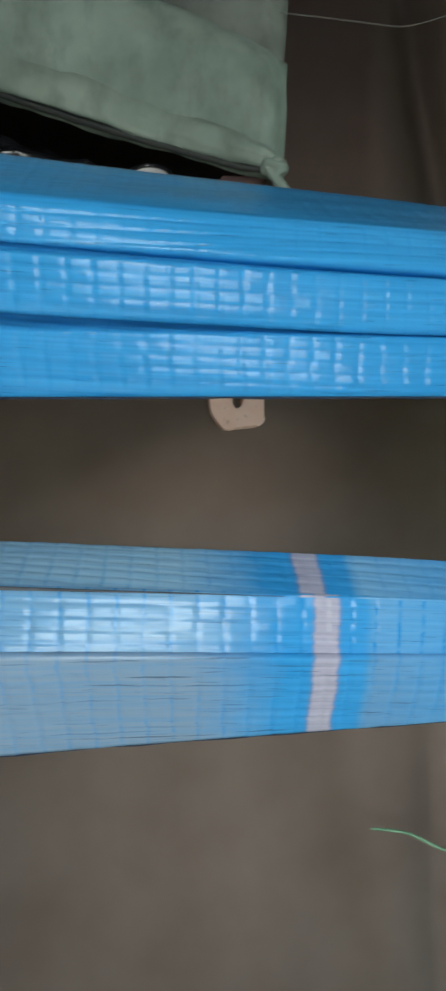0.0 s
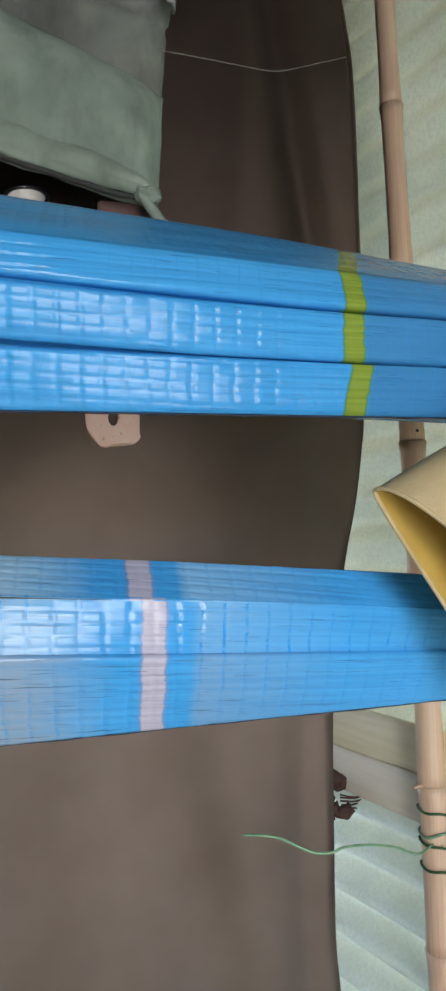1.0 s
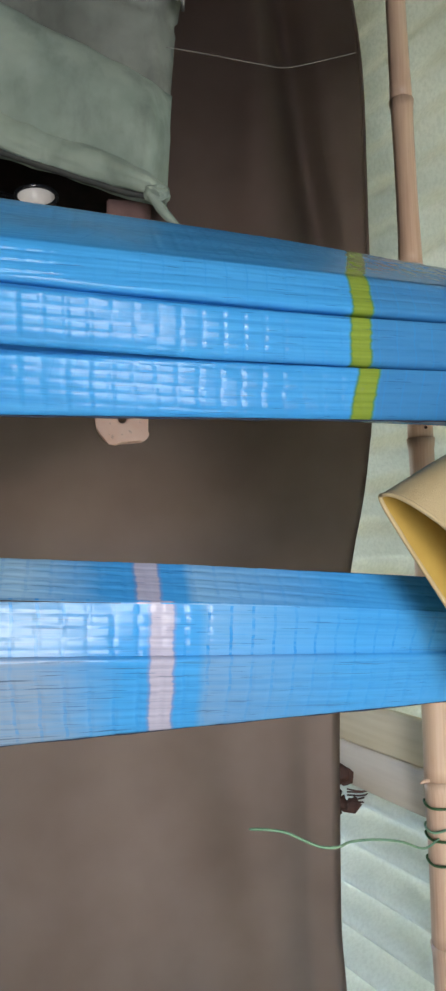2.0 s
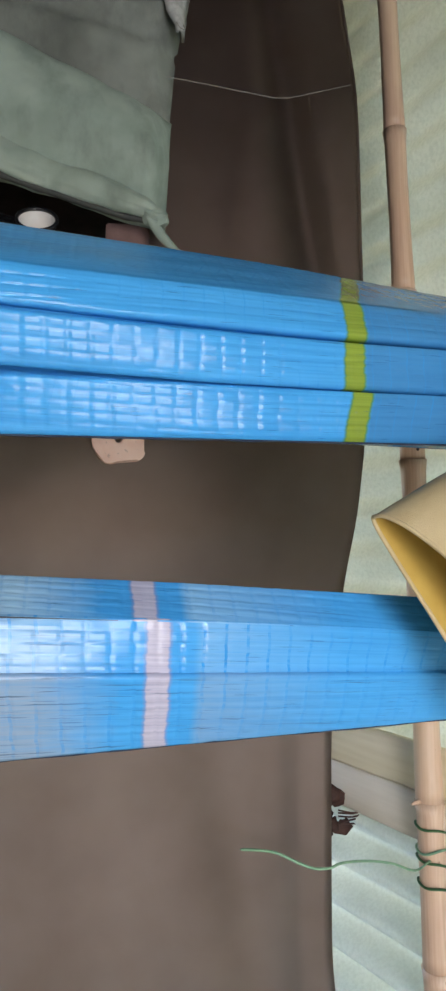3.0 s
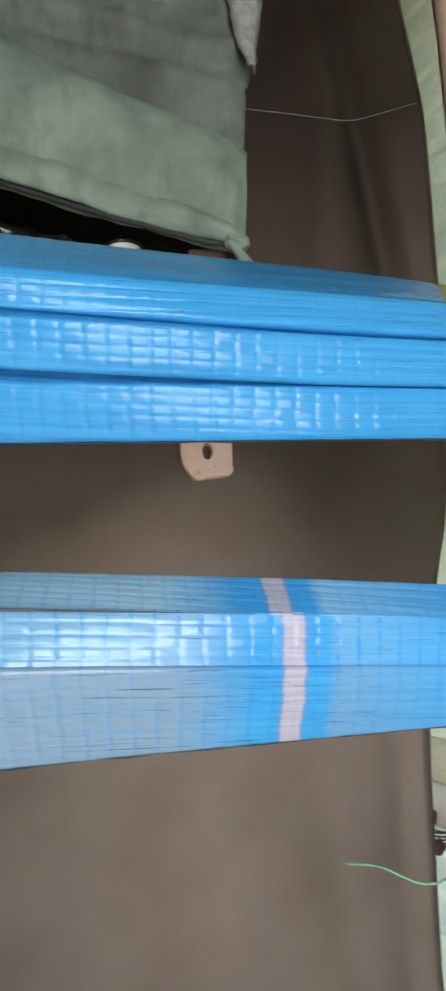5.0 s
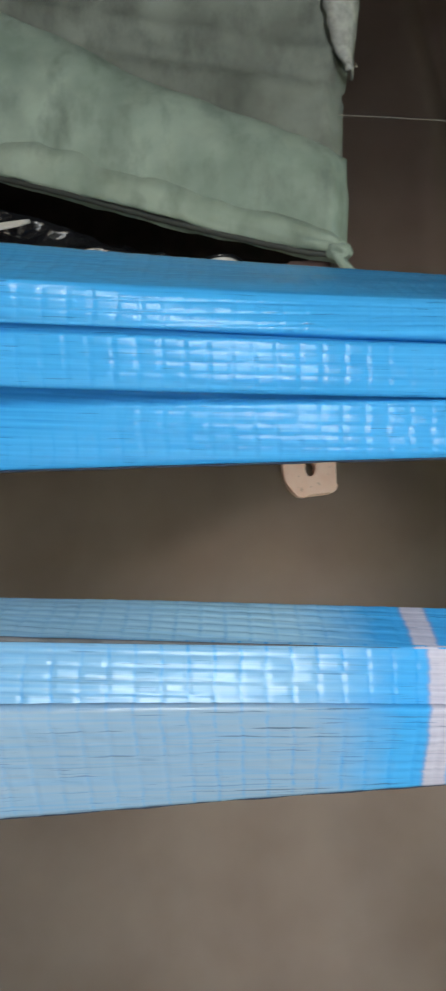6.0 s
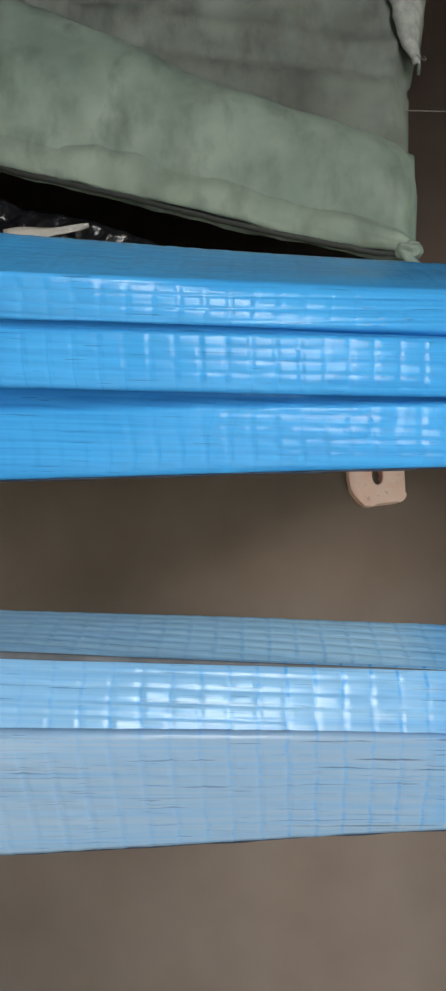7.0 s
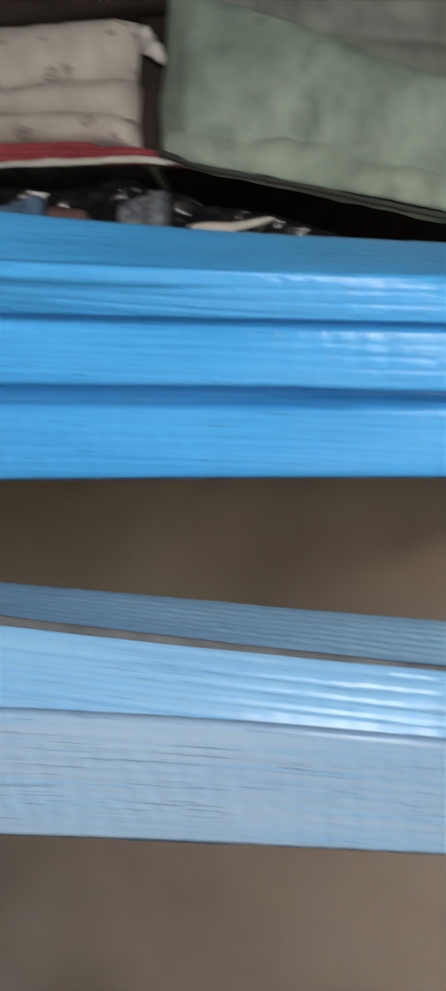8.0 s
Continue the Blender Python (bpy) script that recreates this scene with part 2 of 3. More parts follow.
BLUE_GREEN = woven_blue("blue_weave_lime_stripe", (0.155, 0.215, 0.028), (0.07, 0.20, 0.08), 0.0070)
BLUE_WHITE = woven_blue("blue_weave_white_stripe", (0.31, 0.30, 0.38), (0.13, 0.24, 0.48), 0.0068, True)
EDGE_SHADE = cloth("dark_edge_shade", (0.012, 0.02, 0.045), (0.03, 0.045, 0.08), 0.7, 60.0)
RAW_EDGE = cloth("grey_raw_edge", (0.07, 0.075, 0.085), (0.13, 0.135, 0.15), 0.9, 40.0, spec=0.05)
FILM = sheet_material()
BAMBOO = bamboo_material()
PANEL = panel_material("pale_green_sheet", (0.66, 0.68, 0.585), (0.79, 0.80, 0.70), (0.51, 0.53, 0.44))
PANEL_LOW = panel_material("whitish_sheet", (0.60, 0.645, 0.60), (0.73, 0.77, 0.73), (0.48, 0.52, 0.48))
TAG_WOOD = wood("tag_wood", (0.86, 0.56, 0.45), (0.93, 0.69, 0.585), 0.65, (60, 200, 60), 0.4)
BATTEN_WOOD = wood("batten_wood", (0.68, 0.60, 0.42), (0.78, 0.71, 0.53), 0.55, (5, 5, 90))
PALE_WOOD = wood("pale_batten_wood", (0.71, 0.64, 0.53), (0.81, 0.74, 0.63), 0.55, (5, 5, 90))
SHEATH_OUT = stained("dry_sheath_outer", (0.45, 0.35, 0.19), (0.60, 0.49, 0.30), (0.37, 0.27, 0.13), 0.55)
SHEATH_IN = wood("dry_sheath_inner", (0.34, 0.21, 0.035), (0.50, 0.34, 0.08), 0.45, (25, 25, 25))
CANVAS = stained("grey_green_canvas", (0.19, 0.245, 0.212), (0.305, 0.372, 0.325), (0.115, 0.145, 0.128))
# dirt tone, darkened further to paint in the shade above the crease
CANVAS_TWO = stained("dirty_shaded_canvas", (0.125, 0.137, 0.120), (0.225, 0.25, 0.222), (0.075, 0.082, 0.072))
CANVAS_HEM = stained("pale_canvas_lining", (0.205, 0.26, 0.222), (0.31, 0.372, 0.322), (0.14, 0.175, 0.15))
HEM = cloth("dark_hem", (0.02, 0.022, 0.022), (0.05, 0.055, 0.05), 0.6)
BLACK = cloth("black_plastic", (0.006, 0.006, 0.008), (0.014, 0.014, 0.017), 0.2, 20.0, 300.0, 0.5, 0.5)
RED = cloth("red_cotton", (0.22, 0.03, 0.04), (0.36, 0.07, 0.085), 0.8, 22.0)
WHITE = cloth("white_cotton", (0.42, 0.40, 0.38), (0.58, 0.56, 0.53), 0.8, 18.0)
STUFFING = cloth("matted_stuffing", (0.26, 0.27, 0.255), (0.46, 0.46, 0.44), 0.85, 70.0, bump=0.6)
PRINT = printed()
NAVY = cloth("blue_print", (0.02, 0.025, 0.04), (0.24, 0.26, 0.30), 0.8, 95.0)
DENIM = cloth("faded_blue_print", (0.05, 0.10, 0.19), (0.10, 0.18, 0.30), 0.8, 30.0)
PINK = cloth("pinkish_card", (0.10, 0.058, 0.053), (0.17, 0.10, 0.092), 0.6, 30.0)
DARK_CLOTH = cloth("dark_brown_cloth", (0.016, 0.010, 0.008), (0.04, 0.027, 0.022), 0.85, 18.0)
CORD = cloth("green_cord", (0.13, 0.26, 0.16), (0.26, 0.42, 0.27), 0.55, 60.0)
CORD_DARK = cloth("dark_green_cord", (0.025, 0.08, 0.03), (0.06, 0.15, 0.055), 0.55, 60.0)
THREAD = cloth("pale_thread", (0.17, 0.16, 0.145), (0.25, 0.24, 0.215), 0.6, 60.0)
LEAF = cloth("dry_leaf", (0.03, 0.014, 0.010), (0.08, 0.035, 0.025), 0.7, 60.0)
DOVE = cloth("wall_lining", (0.23, 0.21, 0.175), (0.30, 0.28, 0.235), 0.85, 3.0, 200.0)
EARTH = cloth("packed_earth", (0.26, 0.24, 0.175), (0.34, 0.32, 0.24), 0.9, 4.0, 120.0)
ROOF = cloth("dark_roof_lining", (0.020, 0.017, 0.015), (0.034, 0.030, 0.026), 0.85, 3.0, 150.0)
OVAL_WHITE = cloth("white_enamel", (0.55, 0.54, 0.52), (0.66, 0.65, 0.63), 0.35, 20.0, 100.0)


# ---------------------------------------------------------------- mesh helpers
def mesh_from(name, verts, faces, uvs=None, smooth=True):
    me = bpy.data.meshes.new(name)
    me.from_pydata(verts, [], faces)
    if uvs is not None:
        layer = me.uv_layers.new(name="UVMap")
        for loop in me.loops:
            layer.data[loop.index].uv = uvs[loop.vertex_index]
    if smooth:
        me.polygons.foreach_set("use_smooth", [True] * len(me.polygons))
    me.update()
    return me


def link(name, me, material, parent=None, label=""):
    me.materials.append(material)
    ob = new(name, me)
    if parent is not None:
        ob.parent = parent
    return tagged(ob, label)


def part(name, bm, material, parent, label=""):
    me = bpy.data.meshes.new(name)
    bmesh.ops.recalc_face_normals(bm, faces=bm.faces)
    bm.to_mesh(me)
    bm.free()
    return link(name, me, material, parent, label)


def thing(name, label, category, group="", kind="", at=(0, 0, 0)):
    ob = new(name)
    ob.location = at
    ob.empty_display_size = 0.02
    return tagged(ob, label, category, group, kind)


def rows_mesh(name, rows, uvrows=None, ring=False, caps=True):
    """Skin a list of equally long rows of points; ring closes each row."""
    n = len(rows[0])
    verts = [p for row in rows for p in row]
    faces = []
    for i in range(len(rows) - 1):
        for j in range(n if ring else n - 1):
            k = (j + 1) % n
            faces.append((i * n + j, i * n + k, (i + 1) * n + k, (i + 1) * n + j))
    if ring and caps:
        faces.append(tuple(range(n))[::-1])
        faces.append(tuple((len(rows) - 1) * n + j for j in range(n)))
    uvs = [p for row in uvrows for p in row] if uvrows else None
    me = mesh_from(name, verts, faces, uvs)
    bm = bmesh.new()
    bm.from_mesh(me)
    bmesh.ops.recalc_face_normals(bm, faces=bm.faces)
    bm.to_mesh(me)
    bm.free()
    me.polygons.foreach_set("use_smooth", [True] * len(me.polygons))
    return me


def tube(path, radius, sides=8):
    """Rings round a path of points; radius is a number or one for each point."""
    pts = [Vector(p) for p in path]
    radii = radius if isinstance(radius, (list, tuple)) else [radius] * len(pts)
    rows = []
    for i, p in enumerate(pts):
        way = (pts[min(i + 1, len(pts) - 1)] - pts[max(i - 1, 0)]).normalized()
        side = way.cross(Vector((0.13, 0.21, 0.97)) if abs(way.z) < 0.9 else Vector((1, 0, 0))).normalized()
        up = side.cross(way)
        rows.append([tuple(p + radii[i] * (math.cos(a) * side + math.sin(a) * up)) for a in [2 * math.pi * k / sides for k in range(sides)]])
    return rows


def curve_points(points, n):
    """Smooth path (Catmull-Rom) through a few points."""
    pts = [Vector(p) for p in points]
    pts = [2 * pts[0] - pts[1]] + pts + [2 * pts[-1] - pts[-2]]
    out = []
    spans = len(pts) - 3
    for k in range(n):
        f = k / (n - 1) * spans
        i = min(int(f), spans - 1)
        t = f - i
        a, b, c, d = pts[i:i + 4]
        out.append(0.5 * (2 * b + (c - a) * t + (2 * a - 5 * b + 4 * c - d) * t * t + (3 * b - a - 3 * c + d) * t ** 3))
    return out


def box_bm(x0, x1, y0, y1, z0, z1, bevel=0.0):
    bm = bmesh.new()
    bmesh.ops.create_cube(bm, size=1)
    for v in bm.verts:
        v.co = Vector(((x0 + x1) / 2 + v.co.x * (x1 - x0), (y0 + y1) / 2 + v.co.y * (y1 - y0), (z0 + z1) / 2 + v.co.z * (z1 - z0)))
    if bevel:
        bmesh.ops.bevel(bm, geom=bm.edges[:], offset=bevel, segments=2, affect="EDGES")
    return bm


def interp(x, table):
    if x <= table[0][0]:
        return table[0][1]
    for (a, p), (b, q) in zip(table, table[1:]):
        if x <= b:
            t = (x - a) / (b - a)
            return p + (q - p) * t
    return table[-1][1]


def wave(x, y, z, s):
    return noise.noise(Vector((x * s, y * s, z * s)))


# ---------------------------------------------------------------- the room
LEFT, FRONT, BACK, TOP = -1.35, -1.85, 2.35, 2.75
WALL_AT, WALL_WAY = Vector((0.54, 1.25, 0)), Vector((-0.349, 0.937, 0))
WALL_OUT = Vector((0.937, 0.349, 0))


def structure(name, bm, material, label, category):
    ob = part(name, bm, material, None)
    return tagged(ob, label, category, kind="structure")


structure("floor", box_bm(LEFT - 0.1, 2.1, FRONT - 0.1, BACK + 0.1, -0.1, 0.0), EARTH, "bare packed earth floor", "floor")
structure("ceiling", box_bm(LEFT - 0.1, 2.1, FRONT - 0.1, BACK + 0.1, TOP, TOP + 0.1), ROOF, "dark lining under the roof", "ceiling")
structure("wall_west", box_bm(LEFT - 0.1, LEFT, FRONT - 0.1, BACK + 0.1, 0.0, TOP), DOVE, "plain dull beige side wall", "wall")

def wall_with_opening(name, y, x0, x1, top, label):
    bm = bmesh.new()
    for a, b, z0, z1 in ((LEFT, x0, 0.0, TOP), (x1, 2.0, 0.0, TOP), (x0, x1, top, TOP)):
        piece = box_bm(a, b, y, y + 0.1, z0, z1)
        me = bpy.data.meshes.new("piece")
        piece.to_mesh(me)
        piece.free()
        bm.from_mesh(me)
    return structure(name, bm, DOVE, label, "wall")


# south wall, with the doorway by which the daylight enters
wall_with_opening("wall_south", FRONT - 0.1, 0.12, 0.84, 1.95, "plain dull beige wall with an open doorway")
# unseen opening, added to light the brown sheet from behind
wall_with_opening("wall_north", BACK, -1.15, 0.05, 1.7, "plain dull beige back wall with an opening added for backlight")


def wall_point(s, z, out=0.0):
    p = WALL_AT + WALL_WAY * s + WALL_OUT * out
    return (p.x, p.y, z)


def corrugated_wall():
    """Sheets with level flutes, 76 mm apart, on the skewed side wall."""
    east = thing("wall_east", "pale green corrugated sheets with level flutes", "wall", kind="structure")
    for name, z0, z1, depth, out in (("panel", 0.0, 1.0, 0.023, 0.0), ("panel", 1.0, TOP, 0.008, 0.004)):
        rows, back = [], []
        n = int((z1 - z0) / 0.0063)
        for i in range(n + 1):
            z = z0 + (z1 - z0) * i / n
            row = []
            for k in range(41):
                s = 1.20 - 4.7 * k / 40
                bow = 0.006 * wave(s, 0, z, 2.3) + 0.012 * wave(s, 4, z, 0.8)
                row.append(wall_point(s, z + 0.004 * wave(s, 2, 1, 1.7), out + depth * math.cos(2 * math.pi * z / 0.076) + bow))
            rows.append(row)
        me = rows_mesh("panel", rows)
        ob = link("panel", me, PANEL if z0 > 0.5 else PANEL_LOW, east, "" if z0 > 0.5 else "whitish lower corrugated sheet")
        solid = ob.modifiers.new("thick", "SOLIDIFY")
        solid.thickness = 0.002
    for name, z0, z1, o0, o1, material, label in (
        ("batten", 0.968, 1.042, -0.026, -0.012, PALE_WOOD, "pale dusty wooden batten"),
        ("batten", 1.043, 1.118, -0.024, -0.010, BATTEN_WOOD, "yellowish wooden batten"),
    ):
        rows = []
        for k in range(60):
            s = 1.15 - 4.4 * k / 59
            d = 0.004 * wave(s, z0, 0, 3.0)
            rows.append([wall_point(s, z0 + d, o1), wall_point(s, z0 + d, o0 + 0.004), wall_point(s, z0 + d + 0.004, o0),
                         wall_point(s, z1 + d - 0.004, o0), wall_point(s, z1 + d, o0 + 0.004), wall_point(s, z1 + d, o1)])
        link(name, rows_mesh(name, rows, ring=True), material, east, label)
    return east


corrugated_wall()

# ---------------------------------------------------------------- brown sheet
EDGE = ((0.3, 0.40), (0.85, 0.386), (0.93, 0.380), (1.0, 0.381), (1.19, 0.385), (1.28, 0.391), (1.37, 0.404), (1.46, 0.425), (1.55, 0.440), (1.66, 0.447), (1.80, 0.4445), (2.03, 0.443), (2.08, 0.440), (2.18, 0.428), (2.24, 0.420), (2.74, 0.40))


def brown_sheet():
    sheet = thing("hanging_sheet", "dull brown plastic sheet hung as a curtain, softly creased", "curtain", at=(0, 0.83, 0))

    def place(x, z):
        y = 0.835 + 0.008 * wave(x, 1.0, z, 3.5)
        y += -0.006 * math.exp(-((z - 1.525 - 0.42 * (x - 0.08)) / 0.055) ** 2) * (0.5 + 0.5 * math.tanh((0.45 - abs(x + 0.02)) * 4))
        y += 0.0025 * math.exp(-((z - 1.44 - 0.42 * (x - 0.20)) / 0.05) ** 2) * math.exp(-((x - 0.28) / 0.14) ** 2)
        y -= 0.005 * math.exp(-((x - 0.335 - 0.30 * (z - 1.44)) / 0.020) ** 2) * math.exp(-((z - 1.45) / 0.11) ** 2)
        low = 0.5 - 0.5 * math.tanh((z - 1.16) * 7)
        valley = x - 0.175 - 0.17 * (1.17 - z)
        y += low * (0.007 * math.exp(-(valley / 0.05) ** 2) - 0.004 * math.exp(-((valley - 0.075) / 0.030) ** 2) + 0.006 * math.exp(-((x - 0.345) / 0.018) ** 2) + 0.002 * math.sin(x * 9 + z * 7))
        high = 0.5 + 0.5 * math.tanh((z - 1.72) * 7)
        y += high * (0.024 * math.exp(-((x - 0.365 + 0.16 * (z - 1.9)) / 0.026) ** 2) - 0.010 * math.exp(-((x - 0.30) / 0.04) ** 2))
        return y - 0.83

    def surface(x_of, tops, n):
        rows = []
        for i in range(n + 1):
            row = []
            for z in tops:
                x = x_of(i / n, z)
                row.append((x, place(x, z), z))
            rows.append(row)
        return rows

    low = [0.25 + 1.50 * k / 110 for k in range(111)]
    rows = surface(lambda f, z: -1.30 + (interp(z, EDGE) + 1.30) * f, low, 150)
    high = [1.75 + 0.98 * k / 60 for k in range(61)]
    rows2 = surface(lambda f, z: 0.135 + (interp(z, EDGE) - 0.135) * f, high, 40)
    for name, r in (("lower_panel", rows), ("upper_panel", rows2)):
        ob = link(name, rows_mesh(name, r), FILM, sheet)
        ob.modifiers.new("thick", "SOLIDIFY").thickness = 0.0025
    # folded welt down the free edge
    welt = curve_points([(interp(z, EDGE) - 0.001, place(interp(z, EDGE), z), z) for z in [0.26 + 0.06 * k for k in range(41)]], 160)
    link("edge_welt", rows_mesh("edge_welt", tube(welt, 0.0022, 6), ring=True), FILM, sheet)
    return sheet


brown_sheet()

# ---------------------------------------------------------------- blue bundles
RAIL = {
    "top": (0.3439, 0.2498, -0.0491, 1.5961, 0.0416, 0.0117, -0.1424),
    "bot": (0.3929, 0.0376, 0.0188, 1.4906, 0.0044, -0.0025, 0.0172),
    "c1": (0.3382, 0.1081, 0.1125, 1.5551, -0.0209, 0.0706, 0.0195),
    "lt": (0.4063, 0.0115, -0.0083, 1.4093, -0.0574, -0.0283, -0.0853),
    "lb": (0.3759, 0.1190, -0.0103, 1.3015, 0.0065, -0.0164, 0.0324),
    "lc1": (0.3476, 0.1174, 0.0114, 1.3873, -0.0605, -0.0022, -0.1111),
    "lc2": (0.3410, 0.1599, 0.0777, 1.3548, -0.0546, -0.0553, 0.1328),
}


DEPTH = {"c1": 1.07, "top": 1.04, "lb": 1.015}


def rail(name, x):
    a, b, c, d, e, f, g = RAIL[name]
    lo, hi = -0.30, 0.31
    t = min(max(x, lo), hi)
    y, z = a + b * t + c * t * t, d + e * t + f * t * t + g * t ** 3
    if x != t:
        y += (b + 2 * c * t) * (x - t)
        z += (e + 2 * f * t + 3 * g * t * t) * (x - t)
    k = DEPTH.get(name, 1.0)
    return Vector((y * k, 1.411 + (z - 1.411) * k))


def blend(a, b, f):
    return lambda x: rail(a, x) * (1 - f) + rail(b, x) * f


def xs_of(start_x, end_x):
    """Fine steps where the weave shows, coarse ones towards the ends."""
    out = [start_x + (-0.42 - start_x) * k / 14 for k in range(14)]
    out += [-0.42 + 0.0016875 * k for k in range(int((0.44 + 0.42) / 0.0016875))]
    out += [0.44 + (end_x - 0.44) * k / 10 for k in range(11)]
    return out


def pleat(parent, upper, lower, bulge, tuck, stripe, material, seed, over=0.006, end_x=0.84, tape=0.00048, lift=0.0, band=0.07, shear=0.0):
    """One flattened fold of the bundle: a closed, softly pillowed strip."""
    rows, uvs = [], []
    n = 36
    for x in xs_of(LEFT + 0.002, end_x):
        a, b = upper(x), lower(x)
        edge = b - a
        width = edge.length
        edge.normalize()
        normal = Vector((edge.y, -edge.x))
        if normal.x > 0:
            normal = -normal
        row, uv = [], []
        t = tuck(x)
        r = band(x) if callable(band) else band
        for j in range(n + 1):
            s = j / n
            v = s * width
            out = bulge * (1 - (2 * s - 1) ** 4)
            step = min(1.0, max(0.0, (s - r) / 0.055))
            out -= t * (1 - step * step * (3 - 2 * step))
            out += lift * s * min(1.0, (1 - s) / 0.06)
            bend = 0.0012 * wave(v, seed, 2, 70)
            du, dv = ((x - stripe + bend) / 0.0135) % 1.0, (v / 0.0066) % 1.0
            cell = min(1.0, 0.0135 * min(du, 1 - du) / 0.0017) * min(1.0, 0.0066 * min(dv, 1 - dv) / 0.0013)
            ix, iv = math.floor((x - stripe) / 0.0135), math.floor(v / 0.0066)
            fx, fv = (x - stripe) / 0.0135 - ix - 0.5, v / 0.0066 - iv - 0.5
            spin = math.sin(ix * 12.9898 + iv * 78.233 + seed * 37.7) * 43758.5453
            spin -= math.floor(spin)
            twist = math.sin(ix * 39.346 + iv * 11.135 + seed * 17.1) * 24634.6345
            twist -= math.floor(twist)
            out += 0.0013 * cell * ((spin - 0.5) * fx + (twist - 0.5) * 0.5 * fv)
            out += tape * cell * (1.0 + 0.8 * wave(x, seed, v, 30)) * min(1.0, 6 * s * (1 - s))
            out += 0.0007 * wave(x * 0.12, seed, v * 0.6, 60) + 0.00010 * wave(x * 0.3, seed + 3, v * 4, 110)
            p = a + edge * v + normal * out
            if s == 0:
                p = p - edge * over
            row.append((x, p.x, p.y))
            uv.append((x - stripe - shear * (1 - s) - 0.0016 * wave(v, seed, 1, 60), v + seed * 0.37))
        for j in range(n, -1, -6):
            s = j / n
            p = a + edge * (s * width) - normal * (0.006 + t + 0.004 * math.sin(math.pi * s))
            row.append((x, p.x, p.y))
            uv.append((x - stripe, s * width + seed * 0.37))
        rows.append(row)
        uvs.append(uv)
    return link("pleat", rows_mesh("pleat", rows, uvs, ring=True), material, parent)


def bundles():
    upper = thing("blue_bundle", "glossy blue woven plastic gathered into pleats, with a lime green stripe", "tarpaulin", "stretched blue bundles", at=(0, 0, 0))
    flat = lambda x: 0.002
    leaning = lambda x: Vector((0, 1.412)) + (rail("top", x) - Vector((0, 1.412))) * 1.24
    pleat(upper, leaning, blend("top", "c1", 0.46), 0.001, flat, 0.264, BLUE_GREEN, 1, 0.0, shear=0.047, band=0.0)
    pleat(upper, blend("top", "c1", 0.455), blend("c1", "bot", 0.02), 0.0008, lambda x: 0.0, 0.2645, BLUE_GREEN, 2, 0.002, lift=0.001, band=0.0)
    opening = lambda x: min(1.0, max(0.0, (0.16 - x) / 0.3))
    gap = lambda x: 0.515 - 0.09 * opening(x)
    mixed = lambda f: lambda x: rail("c1", x) * (1 - f(x)) + rail("bot", x) * f(x)
    pleat(upper, blend("c1", "bot", 0.0), mixed(gap), 0.0016, lambda x: 0.009, 0.2615, BLUE_GREEN, 3, lift=0.002, band=0.11)
    pleat(upper, mixed(lambda x: gap(x) - 0.03), blend("bot", "bot", 0), 0.0016, lambda x: 0.010 + 0.014 * opening(x), 0.2610, BLUE_GREEN, 4, lift=0.001, band=lambda x: 0.05 + 0.17 * opening(x), shear=0.0075)
    lower = thing("blue_bundle", "glossy blue woven plastic gathered into pleats, with a pinkish white stripe", "tarpaulin", "stretched blue bundles", at=(0, 0, 0))
    steep = lambda x: Vector((0, 1.412)) + (rail("lt", x) - Vector((0, 1.412))) * 0.955
    pleat(lower, steep, blend("lt", "lc1", 1.0), 0.0, flat, 0.118, BLUE_WHITE, 5, 0.0, band=0.0)
    pleat(lower, blend("lt", "lc1", 0.99), blend("lc2", "lc2", 0), 0.0004, lambda x: 0.0, 0.125, BLUE_WHITE, 6, 0.001, lift=-0.003, band=0.0)
    pleat(lower, blend("lc1", "lc2", 0.99), blend("lb", "lb", 0), 0.0008, lambda x: 0.0, 0.125, BLUE_WHITE, 7, 0.001, band=0.0)
    # greyish raw edge that shows between the two upper folds
    lip = []
    for x in [LEFT + 0.002 + (0.10 - LEFT) * k / 160 for k in range(161)]:
        p, h = rail("lc1", x), 0.0026 * min(1.0, max(0.05, (0.10 - x) / 0.35)) * (1 + 0.25 * wave(x, 2, 1, 30))
        lip.append([(x, p.x - 0.0030 + 0.0012 * math.cos(q), p.y - 0.0002 + h * math.sin(q)) for q in [2 * math.pi * k / 10 for k in range(10)]])
    link("raw_edge", rows_mesh("raw_edge", lip, ring=True), RAW_EDGE, lower, "greyish raw edge of the weave")

    # dark tubes stand in for the shade on the rolled under edges
    for bundle, name in ((upper, "bot"), (lower, "lb")):
        path = []
        for x in xs_of(LEFT + 0.002, 0.84)[::3]:
            p = rail(name, x)
            path.append((x, p.x + 0.0015, p.y - 0.0003 + 0.0007 * wave(x, 2, p.y, 45)))
        link("edge_shade", rows_mesh("edge_shade", tube(path, 0.0008, 6), ring=True), EDGE_SHADE, bundle, "thin dark line for the shade on the rolled edge")


bundles()

